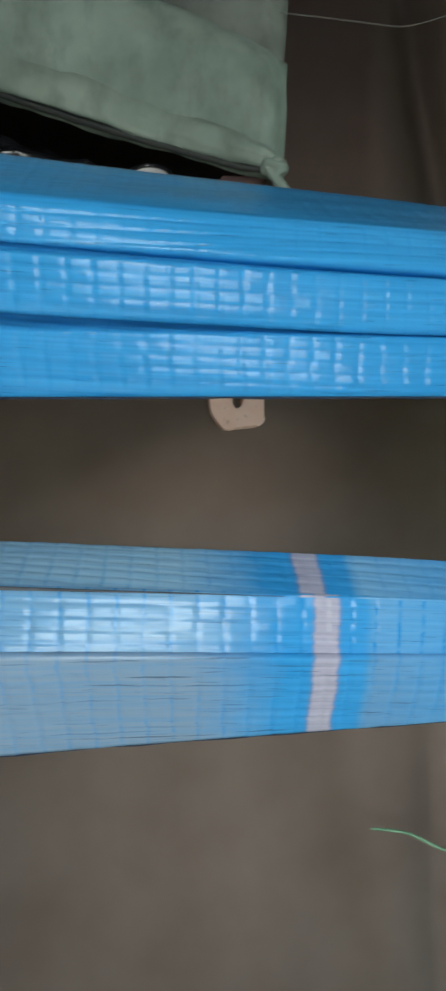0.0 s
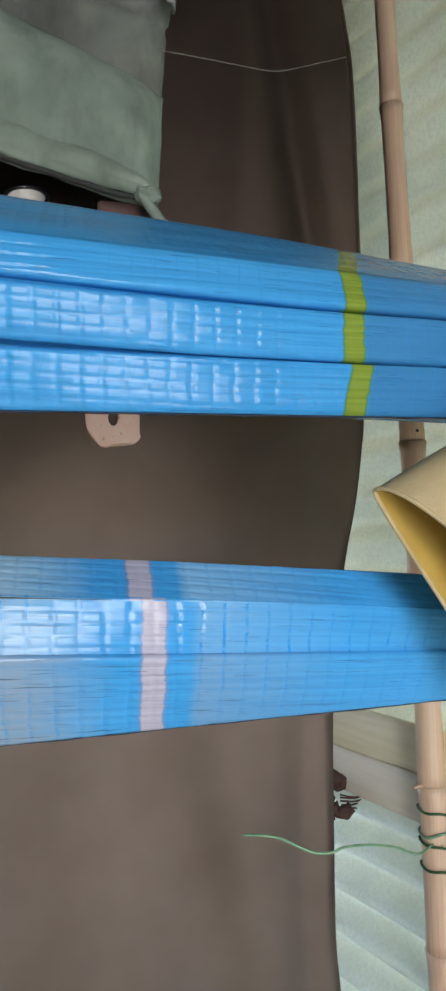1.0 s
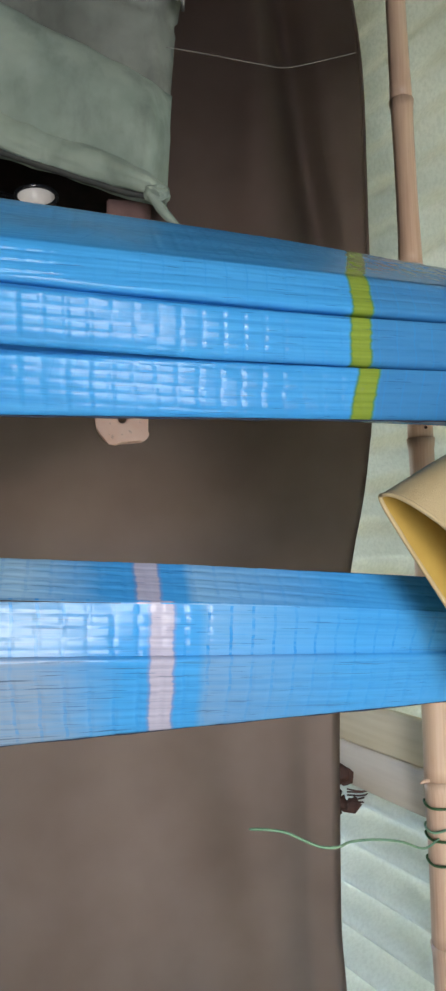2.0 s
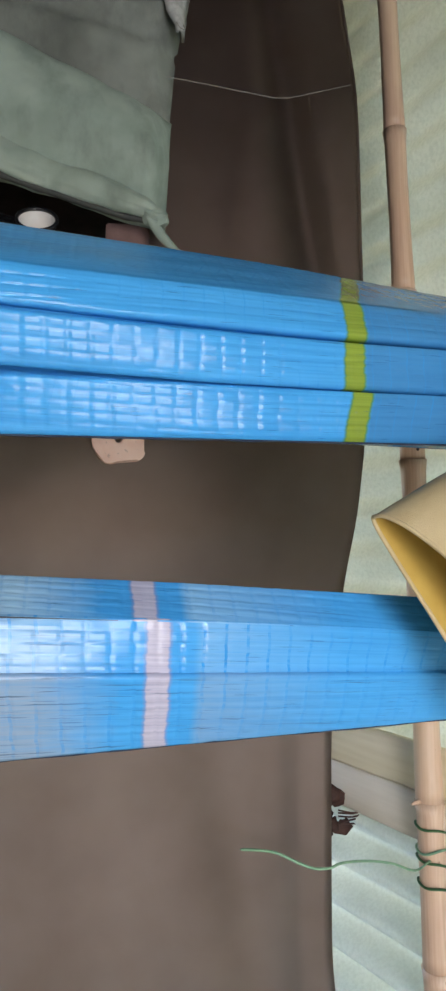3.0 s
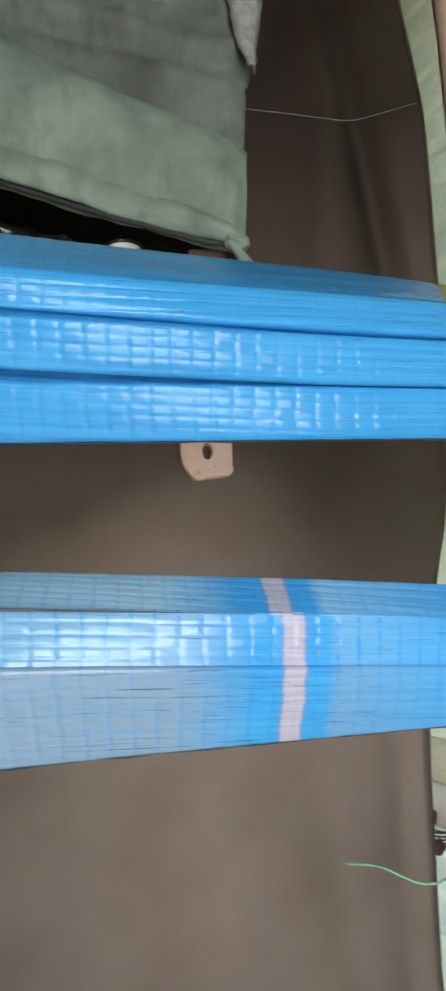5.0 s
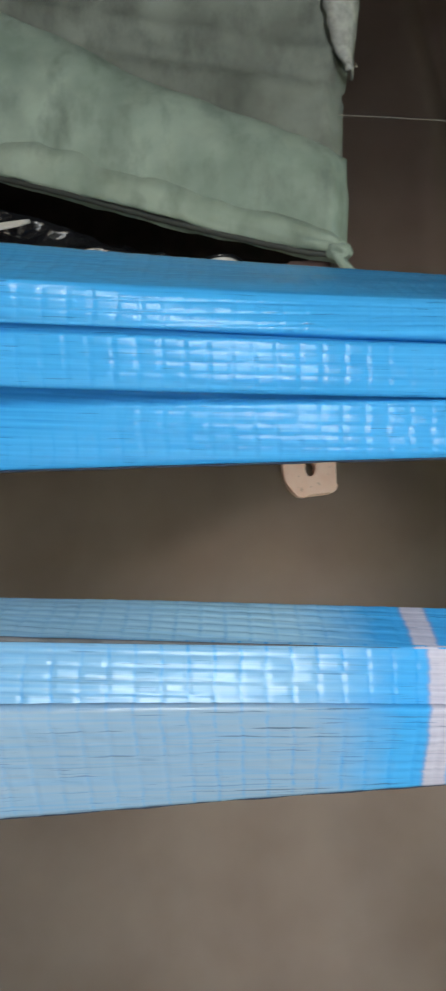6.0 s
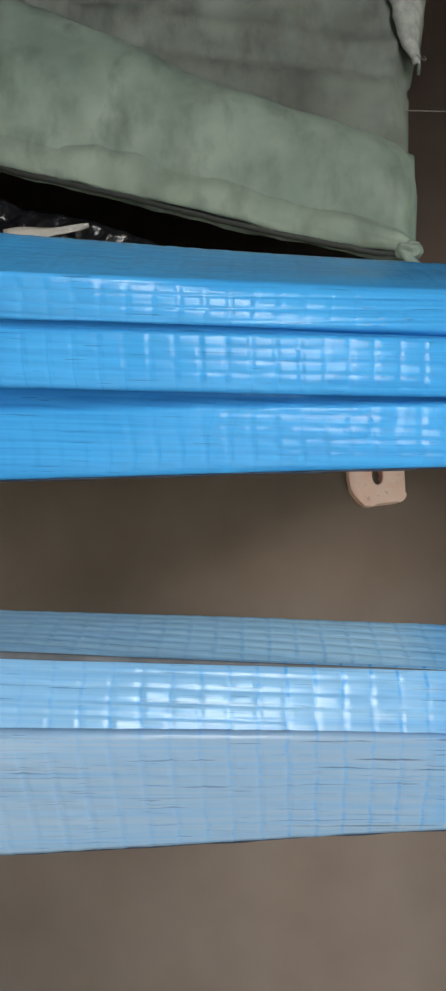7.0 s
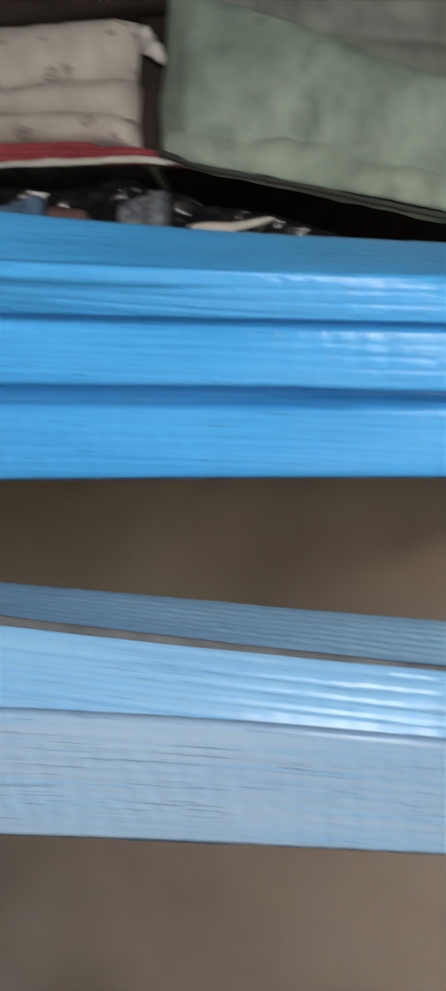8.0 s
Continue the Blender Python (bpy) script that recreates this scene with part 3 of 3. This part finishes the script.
# ---------------------------------------------------------------- wooden tag on the sheet
def wooden_tag():
    tag = thing("wooden_tag", "pinkish wooden block with a round hole, worn corners", "wooden tag", at=(0.116, 0.812, 1.528))
    bm = bmesh.new()
    half, high = 0.0325, 0.115
    outline = [(-half + 0.002, 0.034), (-half + 0.004, 0.020), (-half + 0.007, 0.014), (-half + 0.013, 0.006), (-half + 0.019, 0.001), (-half + 0.026, 0.0), (0.0, 0.0015), (half - 0.016, 0.003)]
    for k in range(7):
        a = 1.5 * math.pi + 0.5 * math.pi * k / 6
        outline.append((half - 0.010 + 0.010 * math.cos(a), 0.0145 + 0.011 * math.sin(a)))
    outline += [(half + 0.001, high), (-half, high)]
    hole = [(0.002 + 0.0062 * math.cos(2 * math.pi * k / 20), 0.034 + 0.0105 * math.sin(2 * math.pi * k / 20)) for k in range(20)]
    loops = []
    for y in (-0.012, 0.012):
        loops.append(([bm.verts.new((x, y, z)) for x, z in outline], [bm.verts.new((x, y, z)) for x, z in hole]))
    for outer, inner in loops:
        edges = [bm.edges.new((r[i], r[(i + 1) % len(r)])) for r in (outer, inner) for i in range(len(r))]
        bmesh.ops.triangle_fill(bm, use_beauty=True, edges=edges)
    for which in (0, 1):
        a, b = loops[0][which], loops[1][which]
        for i in range(len(a)):
            k = (i + 1) % len(a)
            bm.faces.new((a[i], a[k], b[k], b[i]))
    rims = [e for e in bm.edges if e.is_manifold and e.calc_face_angle(0) > 0.9]
    bmesh.ops.bevel(bm, geom=rims, offset=0.0016, segments=2, affect="EDGES")
    part("block", bm, TAG_WOOD, tag)


wooden_tag()

# ---------------------------------------------------------------- bamboo pole with its lashing
def bamboo_pole():
    pole = thing("bamboo_pole", "upright tan bamboo pole with swollen joints", "pole", at=(0, 0, 0))
    nodes_z = (0.27, 0.53, 0.795, 1.040, 1.30, 1.564, 1.838, 2.111, 2.40, 2.68)
    girth = lambda z: 0.0220 - 0.0037 * (z - 0.9)
    lean = lambda z: 0.599 - 0.022 * (z - 1.0)
    ends = [0.0, *nodes_z, TOP]
    for z0, z1 in zip(ends, ends[1:]):
        rows = []
        for k in range(15):
            f = k / 14
            z = z0 + (z1 - z0) * f
            r = girth(z) + 0.0016 * math.exp(-f * (z1 - z0) / 0.007) + 0.0030 * math.exp(-(1 - f) * (z1 - z0) / 0.007) - 0.0012 * math.sin(math.pi * f)
            if k == 0:
                r -= 0.0015
            if k == 14:
                r -= 0.0008
            cx, cy = lean(z), 1.0 + 0.003 * math.sin(z * 3)
            rows.append([(cx + r * math.cos(2 * math.pi * i / 28), cy + r * math.sin(2 * math.pi * i / 28), z) for i in range(28)])
        link("internode", rows_mesh("internode", rows, ring=True), BAMBOO, pole)
    for z, side in ((1.041, -1), (1.60, 1)):
        path = curve_points([(lean(z) + side * 0.018, 0.994, z), (lean(z) + side * 0.028, 0.990, z + 0.001), (lean(z) + side * 0.036, 0.988, z - 0.001)], 6)
        if side < 0:
            link("stub", rows_mesh("stub", tube(path, [0.004, 0.0035, 0.003, 0.0028, 0.0024, 0.001], 8), ring=True), BAMBOO, pole, "broken side shoot")
    bud = tube([(lean(1.577), 0.9800, 1.579), (lean(1.577), 0.9755, 1.578)], [0.003, 0.002], 10)
    link("bud_scar", rows_mesh("bud_scar", bud, ring=True), LEAF, pole, "dark bud scar")

    lash = thing("cord_lashing", "green plastic cord wound round the bamboo, one end hanging loose", "cord", at=(0, 0, 0))
    for z, material, slope in ((1.001, CORD_DARK, -0.004), (0.972, CORD, 0.004), (0.952, CORD_DARK, -0.006), (0.917, CORD_DARK, -0.004)):
        ring = [(lean(z) + 0.0236 * math.cos(a), 1.0 + 0.0236 * math.sin(a), z + slope * math.cos(a) + 0.002 * math.sin(3 * a)) for a in [2 * math.pi * k / 40 for k in range(41)]]
        link("turn", rows_mesh("turn", tube(ring, 0.0019, 8), ring=True), material, lash)
    knot = bmesh.new()
    bmesh.ops.create_icosphere(knot, subdivisions=3, radius=0.016)
    for v in knot.verts:
        v.co = Vector((lean(0.96) + 0.034, 0.995, 0.958)) + Vector((v.co.x * 0.9, v.co.y * 0.8, v.co.z * 1.3)) * (1 + 0.35 * noise.noise(v.co * 90))
    part("knot", knot, CORD_DARK, lash, "dark bunched knot")
    loose = curve_points([(0.588, 0.985, 0.958), (0.550, 0.955, 0.960), (0.499, 0.915, 0.990), (0.447, 0.875, 1.014), (0.398, 0.835, 1.032), (0.372, 0.806, 1.040), (0.350, 0.800, 1.044), (0.330, 0.798, 1.053), (0.305, 0.797, 1.066), (0.285, 0.797, 1.071), (0.260, 0.797, 1.074)], 90)
    link("loose_end", rows_mesh("loose_end", tube(loose, [0.0017] * 88 + [0.0015, 0.001], 8), ring=True), CORD, lash, "pale green loose end of the cord")


bamboo_pole()


def dry_leaf_tuft():
    rng = random.Random(5)
    base = Vector((0.523, 1.198, 0.960))
    tuft = thing("dry_tuft", "dark withered leaf scraps and twigs caught on the batten", "dry leaves", at=base)
    for k in range(9):
        a = rng.uniform(0, 6.28)
        c = Vector((rng.uniform(-0.03, 0.006), -0.004 - 0.003 * k, rng.uniform(-0.042, 0.042)))
        w, h = rng.uniform(0.012, 0.022), rng.uniform(0.018, 0.034)
        rows = []
        for i in range(6):
            s = i / 5
            half = w * math.sin(math.pi * (0.08 + 0.84 * s)) * (1 + 0.3 * math.sin(7 * s + k))
            mid = c + Vector((math.sin(a) * h * (s - 0.5), 0.006 * math.sin(3 * s), math.cos(a) * h * (s - 0.5)))
            side = Vector((math.cos(a), 0.3, -math.sin(a)))
            rows.append([tuple(mid + side * half * q + Vector((0, 0.006 * q * q, 0))) for q in (-1, -0.4, 0.3, 1)])
        ob = link("leaf", rows_mesh("leaf", rows), LEAF, tuft)
        ob.modifiers.new("thick", "SOLIDIFY").thickness = 0.0008
    for k in range(5):
        z = rng.uniform(-0.012, 0.016)
        path = curve_points([(-0.01, -0.02, z), (0.02, -0.022, z + rng.uniform(-0.006, 0.006)), (0.045 + 0.012 * rng.random(), -0.02, z + rng.uniform(-0.004, 0.012))], 8)
        link("twig", rows_mesh("twig", tube(path, [0.0016] * 6 + [0.0011, 0.0006], 6), ring=True), LEAF, tuft)


dry_leaf_tuft()

# ---------------------------------------------------------------- dry sheath
def dry_sheath():
    """A stiff yellowish sheet curled into a cone, its mouth towards the room."""
    sheath = thing("curled_sheath", "stiff yellowish dry sheath curled into a funnel", "dry sheath", at=(0, 0, 0))
    tip, low = Vector((0.241, 0.325, 1.437)), Vector((0.351, 0.318, 1.297))
    centre, major = (tip + low) / 2, (tip - low) / 2
    minor = Vector((0.010, -0.030, 0.0075))
    way = Vector((0.46, 0.13, 0.22))

    def belly(a):
        """The back side lies nearly flat towards the pointed tip."""
        w = math.sin(a)
        return w if w > 0 else w * (0.28 + 0.72 * ((1 - math.cos(a)) / 2) ** 1.6)

    inner, outer = [], []
    for k in range(26):
        f = k / 25
        grow = 1 + 0.15 * f
        shift = way * f
        ring_o, ring_i = [], []
        for j in range(48):
            a = 2 * math.pi * j / 48
            bump = 1 + 0.02 * wave(math.cos(a), math.sin(a), f * 3, 2.2)
            p = centre + shift + (major * math.cos(a) + minor * belly(a) * (1 + 1.6 * f)) * grow * bump
            q = centre + shift + (major * math.cos(a) * 0.988 + minor * belly(a) * (1 + 1.6 * f) * 0.955) * grow * bump
            ring_o.append(tuple(p))
            ring_i.append(tuple(q))
        outer.append(ring_o)
        inner.append(ring_i)
    link("outer_face", rows_mesh("outer_face", outer, ring=True, caps=False), SHEATH_OUT, sheath, "pale tan outer face")
    link("inner_face", rows_mesh("inner_face", inner, ring=True, caps=False), SHEATH_IN, sheath, "golden brown inner face")
    rim = [tuple(centre + (major * math.cos(a) * 0.994 + minor * belly(a) * 0.98) * (1 + 0.02 * wave(math.cos(a), math.sin(a), 0, 2.2))) for a in [2 * math.pi * j / 64 for j in range(65)]]
    link("rim", rows_mesh("rim", tube(rim, 0.0013, 8), ring=True), SHEATH_OUT, sheath, "thickened pale rim")


dry_sheath()

# ---------------------------------------------------------------- shelf and what lies on it
def shelf():
    ob = thing("shelf", "dark board shelf loaded with folded cloth", "shelf", at=(-0.5, 1.1, 1.75))
    part("board", box_bm(-0.85, 0.90, -0.25, 0.5, 0.003, 0.025, 0.002), DARK_CLOTH, ob)
    for x in (-0.8, 0.80):
        part("leg", box_bm(x - 0.02, x + 0.02, 0.30, 0.34, -1.75, 0.002, 0.002), DARK_CLOTH, ob)
    # added backing, covers the lit wall so the recess stays dark
    part("dark_backing", box_bm(-0.85, 0.95, 0.46, 0.47, 0.026, 0.998), DARK_CLOTH, ob, "dark backing added behind the piles")
    # blocker added out of view so the upper brown sheet stays dark
    part("backlight_block", box_bm(0.645, 0.925, -0.215, -0.205, 0.027, 0.995), DARK_CLOTH, ob, "unseen dark panel that keeps backlight off the upper sheet")


shelf()

HEM_LINE = tuple((x, z - 0.015) for x, z in ((-0.56, 1.990), (-0.40, 1.984), (-0.345, 1.972), (-0.31, 1.952), (-0.24, 1.931), (-0.165, 1.909), (-0.09, 1.884), (-0.016, 1.861), (0.053, 1.842), (0.12, 1.824), (0.172, 1.817)))
CREASE = ((-0.36, 2.205), (-0.24, 2.150), (-0.14, 2.091), (-0.05, 2.040), (0.027, 2.007), (0.108, 1.971), (0.17, 1.945), (0.20, 1.935))
CREASE_TWO = ((-0.36, 2.205), (-0.24, 2.160), (-0.167, 2.142), (-0.087, 2.128), (0.031, 2.099), (0.178, 2.071), (0.21, 2.068))
RIGHT_END = ((1.80, 0.172), (1.845, 0.1735), (1.957, 0.181), (2.09, 0.195), (2.18, 0.209), (2.45, 0.235))


def fold(parent, name, low, high, x0, x1, front, depth, bulge, material, seed, label="", nx=64, ny=20, groove=None, leaning_end=None):
    """A thick cloth fold between two lines, closed, with a rounded front."""
    rows = []
    for i in range(nx + 1):
        f = i / nx
        x = x0 + (x1 - x0) * f
        end = min(1.0, 0.25 + 10 * f, 0.25 + 16 * (1 - f))
        a, b = low(x), high(x)
        row = []
        for j in range(ny + 1):
            s = j / ny
            z = a + (b - a) * s
            y = front - bulge * (math.sin(math.pi * s) ** 0.6 if 0 < s < 1 else 0) * end
            if groove is not None:
                g = (z - groove(x)) / 0.012
                y += 0.011 * math.exp(-g * g) * min(1.0, max(0.0, (x + 0.25) / 0.2)) - 0.006 * math.exp(-(g - 2.4) ** 2)
            y += 0.008 * wave(x, seed, z, 11) + 0.004 * wave(x, seed, z, 30) + 0.0015 * wave(x, seed, z * 0.4, 80) + 0.010 * (1 - end)
            lean = (leaning_end(z) - x1) * f ** 5 if leaning_end else 0.0
            row.append((x + lean + 0.004 * wave(z, seed, f, 16) * (1 if i in (0, nx) else 0.4), y, z + 0.002 * wave(x, seed + 2, s, 30)))
        row.append((x, front + depth, b))
        row.append((x, front + depth, min(b - 0.0005, a + 0.9 * depth)))
        rows.append(row)
    return link(name, rows_mesh(name, rows, ring=True), material, parent, label)


def canvas_bundle():
    bundle = thing("canvas_bundle", "stained grey-green padded canvas folded in thick layers", "folded canvas", at=(0, 0, 0))
    right = 0.175
    hem, crease, second = (lambda x: interp(x, HEM_LINE)), (lambda x: interp(x, CREASE)), (lambda x: interp(x, CREASE_TWO))
    end = lambda z: interp(z, RIGHT_END)
    fold(bundle, "fold", lambda x: hem(x) + 0.003, lambda x: crease(x) + 0.004, -0.355, right, 0.772, 0.12, 0.042, CANVAS, 1, leaning_end=end)
    fold(bundle, "fold", lambda x: crease(x) - 0.022, lambda x: 2.43 + 0.02 * wave(x, 1, 1, 5), -0.345, right + 0.008, 0.822, 0.12, 0.030, CANVAS_TWO, 2, ny=60, groove=second, leaning_end=end, label="upper layer, dirtier, with crease shade in its colour")
    tuck = ((-0.345, 1.985), (-0.24, 1.968), (-0.16, 1.950), (-0.09, 1.926), (-0.02, 1.897), (0.05, 1.868), (0.12, 1.842), (0.172, 1.818))
    fold(bundle, "hem_fold", lambda x: hem(x) + 0.001, lambda x: interp(x, tuck), -0.345, right - 0.002, 0.750, 0.014, 0.011, CANVAS_HEM, 5, "turned-up hem fold")
    edge = curve_points([(x, 0.754, hem(x) + 0.001) for x in (-0.352, -0.30, -0.24, -0.161, -0.052, 0.0, 0.053, 0.11, 0.15)], 90)
    edge = [p + Vector((0, 0, 0.0012 * wave(p.x, 3, 1, 60))) for p in edge]
    link("hem_edge", rows_mesh("hem_edge", tube(edge, 0.0042, 8), ring=True), HEM, bundle, "dark frayed hem edge")
    # tied corner and the strap that hangs from it
    knot = bmesh.new()
    bmesh.ops.create_icosphere(knot, subdivisions=3, radius=0.012)
    for v in knot.verts:
        v.co = Vector((0.160, 0.747, 1.806)) + Vector((v.co.x * 1.3, v.co.y, v.co.z * 0.8)) * (1 + 0.4 * noise.noise(v.co * 120))
    part("corner_knot", knot, CANVAS, bundle)
    strap = []
    for k in range(14):
        f = k / 13
        c = Vector((0.146 + 0.038 * f, 0.744 - 0.003 * f, 1.812 - 0.046 * f - 0.005 * math.sin(3 * f)))
        up = Vector((0.6, 0, 0.8)) * (0.0045 + 0.002 * math.sin(4 * f))
        strap.append([tuple(c - up), tuple(c - up * 0.3 + Vector((0, -0.002, 0))), tuple(c + up * 0.4 + Vector((0, -0.003, 0))), tuple(c + up)])
    ob = link("strap", rows_mesh("strap", strap), CANVAS, bundle, "twisted canvas strap")
    ob.modifiers.new("thick", "SOLIDIFY").thickness = 0.002
    torn = []
    for k in range(16):
        f = k / 15
        z = 2.068 + 0.130 * f
        lo = interp(z, ((2.068, 0.190), (2.108, 0.172), (2.158, 0.166), (2.20, 0.160))) + 0.004 * wave(z, 0, 0, 70)
        hi = end(z) + 0.003 + 0.002 * wave(z, 2, 0, 90)
        torn.append([(lo + (hi - lo) * q, 0.785 - 0.006 * math.sin(3 * q) + 0.004 * wave(q, 3, z, 60) + 0.02 * q * q, z + 0.002 * q) for q in (0, 0.25, 0.5, 0.75, 1)])
    ob = link("torn_edge", rows_mesh("torn_edge", torn), STUFFING, bundle, "white stuffing at the torn edge")
    ob.modifiers.new("thick", "SOLIDIFY").thickness = 0.004


canvas_bundle()


def loose_thread():
    path = curve_points([(0.175, 0.790, 2.012), (0.23, 0.80, 2.015), (0.29, 0.805, 2.013), (0.33, 0.806, 2.012), (0.38, 0.808, 2.028), (0.430, 0.822, 2.053)], 60)
    ob = thing("loose_thread", "fine pale thread strung across the brown sheet", "thread", at=(0, 0, 0))
    link("thread", rows_mesh("thread", tube(path, 0.0005, 6), ring=True), THREAD, ob)
    tail = curve_points([(0.184, 0.752, 2.056), (0.188, 0.750, 2.048), (0.194, 0.750, 2.046), (0.192, 0.75, 2.052)], 16)
    link("frayed_end", rows_mesh("frayed_end", tube(tail, 0.0005, 6), ring=True), THREAD, ob)


loose_thread()


def black_bag():
    """Crumpled glossy black plastic that fills the gap over the board."""
    bag = thing("black_bag", "crumpled glossy black plastic bag under the folded cloth", "plastic bag", at=(0, 0, 0))
    rows = []
    for i in range(241):
        x = -0.86 + 1.04 * i / 240
        top = interp(x, HEM_LINE) - 0.004
        if x < -0.4:
            top = 1.975
        row = []
        for j in range(41):
            s = j / 40
            z = 1.779 + (top - 1.779) * s
            y = 0.800 + 0.03 * s * s + 0.022 * wave(x * 1.2, 1, z * 2.5, 9) + 0.020 * abs(wave(x * 0.8, 5, z * 2.0, 24)) + 0.006 * abs(wave(x, 7, z, 70))
            row.append((x, y, z))
        row.append((x, 1.1, top))
        row.append((x, 1.1, 1.779))
        rows.append(row)
    link("bag_skin", rows_mesh("bag_skin", rows, ring=True), BLACK, bag)


black_bag()


def folded_cloths():
    red = thing("red_cloths", "dusky red cotton cloths folded flat in a pile", "folded cloth", at=(0, 0, 0))
    sag = lambda x, z: z - 0.030 * max(0.0, (x + 0.62) / 0.3) ** 1.3 if x > -0.62 else z
    for k, (z, h) in enumerate(((1.980, 0.012), (1.991, 0.012), (2.002, 0.014))):
        fold(red, "cloth_layer", lambda x, z=z: sag(x, z), lambda x, z=z, h=h: sag(x, z + h) - (0.004 * k if x > -0.45 else 0), -0.9, -0.325 - 0.018 * k, 0.772 + 0.004 * k, 0.02, 0.006, RED, 11 + k, nx=40, ny=8)
    white = thing("white_cloth", "thin white cloth edge under the red pile", "folded cloth", at=(0, 0, 0))
    fold(white, "cloth_layer", lambda x: interp(x, ((-0.9, 1.986), (-0.58, 1.980), (-0.4, 1.968), (-0.30, 1.957), (-0.235, 1.945))) - 0.013, lambda x: interp(x, ((-0.9, 1.992), (-0.58, 1.986), (-0.4, 1.974), (-0.30, 1.962), (-0.235, 1.947))) - 0.009, -0.9, -0.235, 0.766, 0.009, 0.004, WHITE, 15, nx=40, ny=6)
    cream = thing("printed_bundle", "cream cotton bundle with small dark printed motifs", "folded cloth", at=(0, 0, 0))
    lo = lambda x: sag(x, 2.016) - 0.004
    fold(cream, "cloth_fold", lo, lambda x: 2.050 - 0.10 * (x + 0.6), -0.92, -0.394, 0.775, 0.2, 0.018, PRINT, 17, nx=40)
    fold(cream, "cloth_fold", lambda x: 2.048 - 0.10 * (x + 0.6), lambda x: 2.092 - 0.03 * (x + 0.6), -0.92, -0.397, 0.779, 0.2, 0.016, PRINT, 18, nx=40)
    fold(cream, "cloth_fold", lambda x: 2.090 - 0.03 * (x + 0.6), lambda x: 2.186 - 0.06 * (x + 0.6), -0.92, -0.400, 0.782, 0.2, 0.026, PRINT, 19, nx=40)
    dark = thing("dark_cloth", "dark brown cloth rolled behind the printed bundle", "folded cloth", at=(0, 0, 0))
    fold(dark, "cloth_fold", lambda x: 1.985, lambda x: 2.22, -0.41, -0.335, 0.815, 0.2, 0.012, DARK_CLOTH, 21, nx=16)
    fold(dark, "cloth_fold", lambda x: 2.190, lambda x: 2.30, -0.92, -0.34, 0.785, 0.2, 0.03, DARK_CLOTH, 22, nx=40)
    scrap = thing("white_scrap", "crumpled whitish rag stuck between the piles", "rag", at=(0, 0, 0))
    rows = []
    for k in range(16):
        f = k / 15
        c = Vector((-0.392 + 0.030 * f ** 1.6, 0.790 + 0.006 * math.sin(6 * f), 2.165 - 0.055 * f))
        r = 0.010 * math.sin(math.pi * (0.15 + 0.75 * f)) + 0.002
        rows.append([tuple(c + Vector((r * math.cos(a), 0.8 * r * math.sin(a), 0.4 * r * math.cos(a))) * (1 + 0.4 * wave(f, math.cos(a), math.sin(a), 4))) for a in [2 * math.pi * j / 14 for j in range(14)]])
    link("rag", rows_mesh("rag", rows, ring=True), WHITE, scrap)
    # small bright scraps that stick out of the dark under the piles
    for name, label, material, x0, x1, z0, z1, y in (
        ("blue_cloth", "faded blue printed cloth edge", DENIM, -0.66, -0.525, 1.86, 1.935, 0.79),
        ("pale_rag", "crumpled pinkish rag in the dark gap", PINK, -0.515, -0.462, 1.86, 1.918, 0.795),
        ("printed_rag", "bluish grey printed rag in the dark gap", NAVY, -0.418, -0.352, 1.86, 1.928, 0.795),
    ):
        ob = thing(name, label, "rag")
        fold(ob, "cloth_fold", lambda x: z0, lambda x: z1 - 0.006 * math.sin(40 * x), x0, x1, y, 0.05, 0.012, material, len(name), nx=18, ny=12)
    wedge = thing("white_paper", "white paper corner poking out of the black plastic", "paper")
    rows = []
    for k in range(13):
        f = k / 12
        x, top, low = -0.320 + 0.106 * f, 1.881 + 0.001 * f, 1.850 + 0.031 * f
        rows.append([(x, 0.792 + 0.003 * math.sin(9 * f + 3 * q), low + (top - low) * q) for q in (0, 0.35, 0.7, 1)])
    ob = link("sheet", rows_mesh("sheet", rows), WHITE, wedge)
    ob.modifiers.new("thick", "SOLIDIFY").thickness = 0.0015
    cup = thing("tilted_bowl", "small black bowl with a white inside, tipped on its side", "bowl", at=(0.022, 0.797, 1.797))
    cup.rotation_euler.x = radians(56)
    around = [2 * math.pi * k / 32 for k in range(32)]
    for name, profile, material, label in (
        ("bowl_body", ((0.001, 0.0), (0.012, 0.0), (0.017, 0.003), (0.021, 0.012), (0.0235, 0.022), (0.0215, 0.0222)), BLACK, ""),
        ("bowl_inside", ((0.0213, 0.0218), (0.0195, 0.016), (0.014, 0.008), (0.0005, 0.006)), OVAL_WHITE, "white enamel inside"),
    ):
        link(name, rows_mesh(name, [[(r * math.cos(q), r * math.sin(q), z) for q in around] for r, z in profile], ring=True, caps=False), material, cup, label)
    link("bowl_rim", rows_mesh("bowl_rim", tube([(0.0232 * math.cos(2 * math.pi * k / 40), 0.0232 * math.sin(2 * math.pi * k / 40), 0.0225) for k in range(41)], 0.0026, 8), ring=True), BLACK, cup, "black rim")
    box = thing("pinkish_box", "faded pinkish cardboard box end", "box", at=(0.128, 0.79, 1.776))
    part("carton", box_bm(-0.026, 0.026, -0.005, 0.05, 0.0, 0.040, 0.002), PINK, box)


folded_cloths()
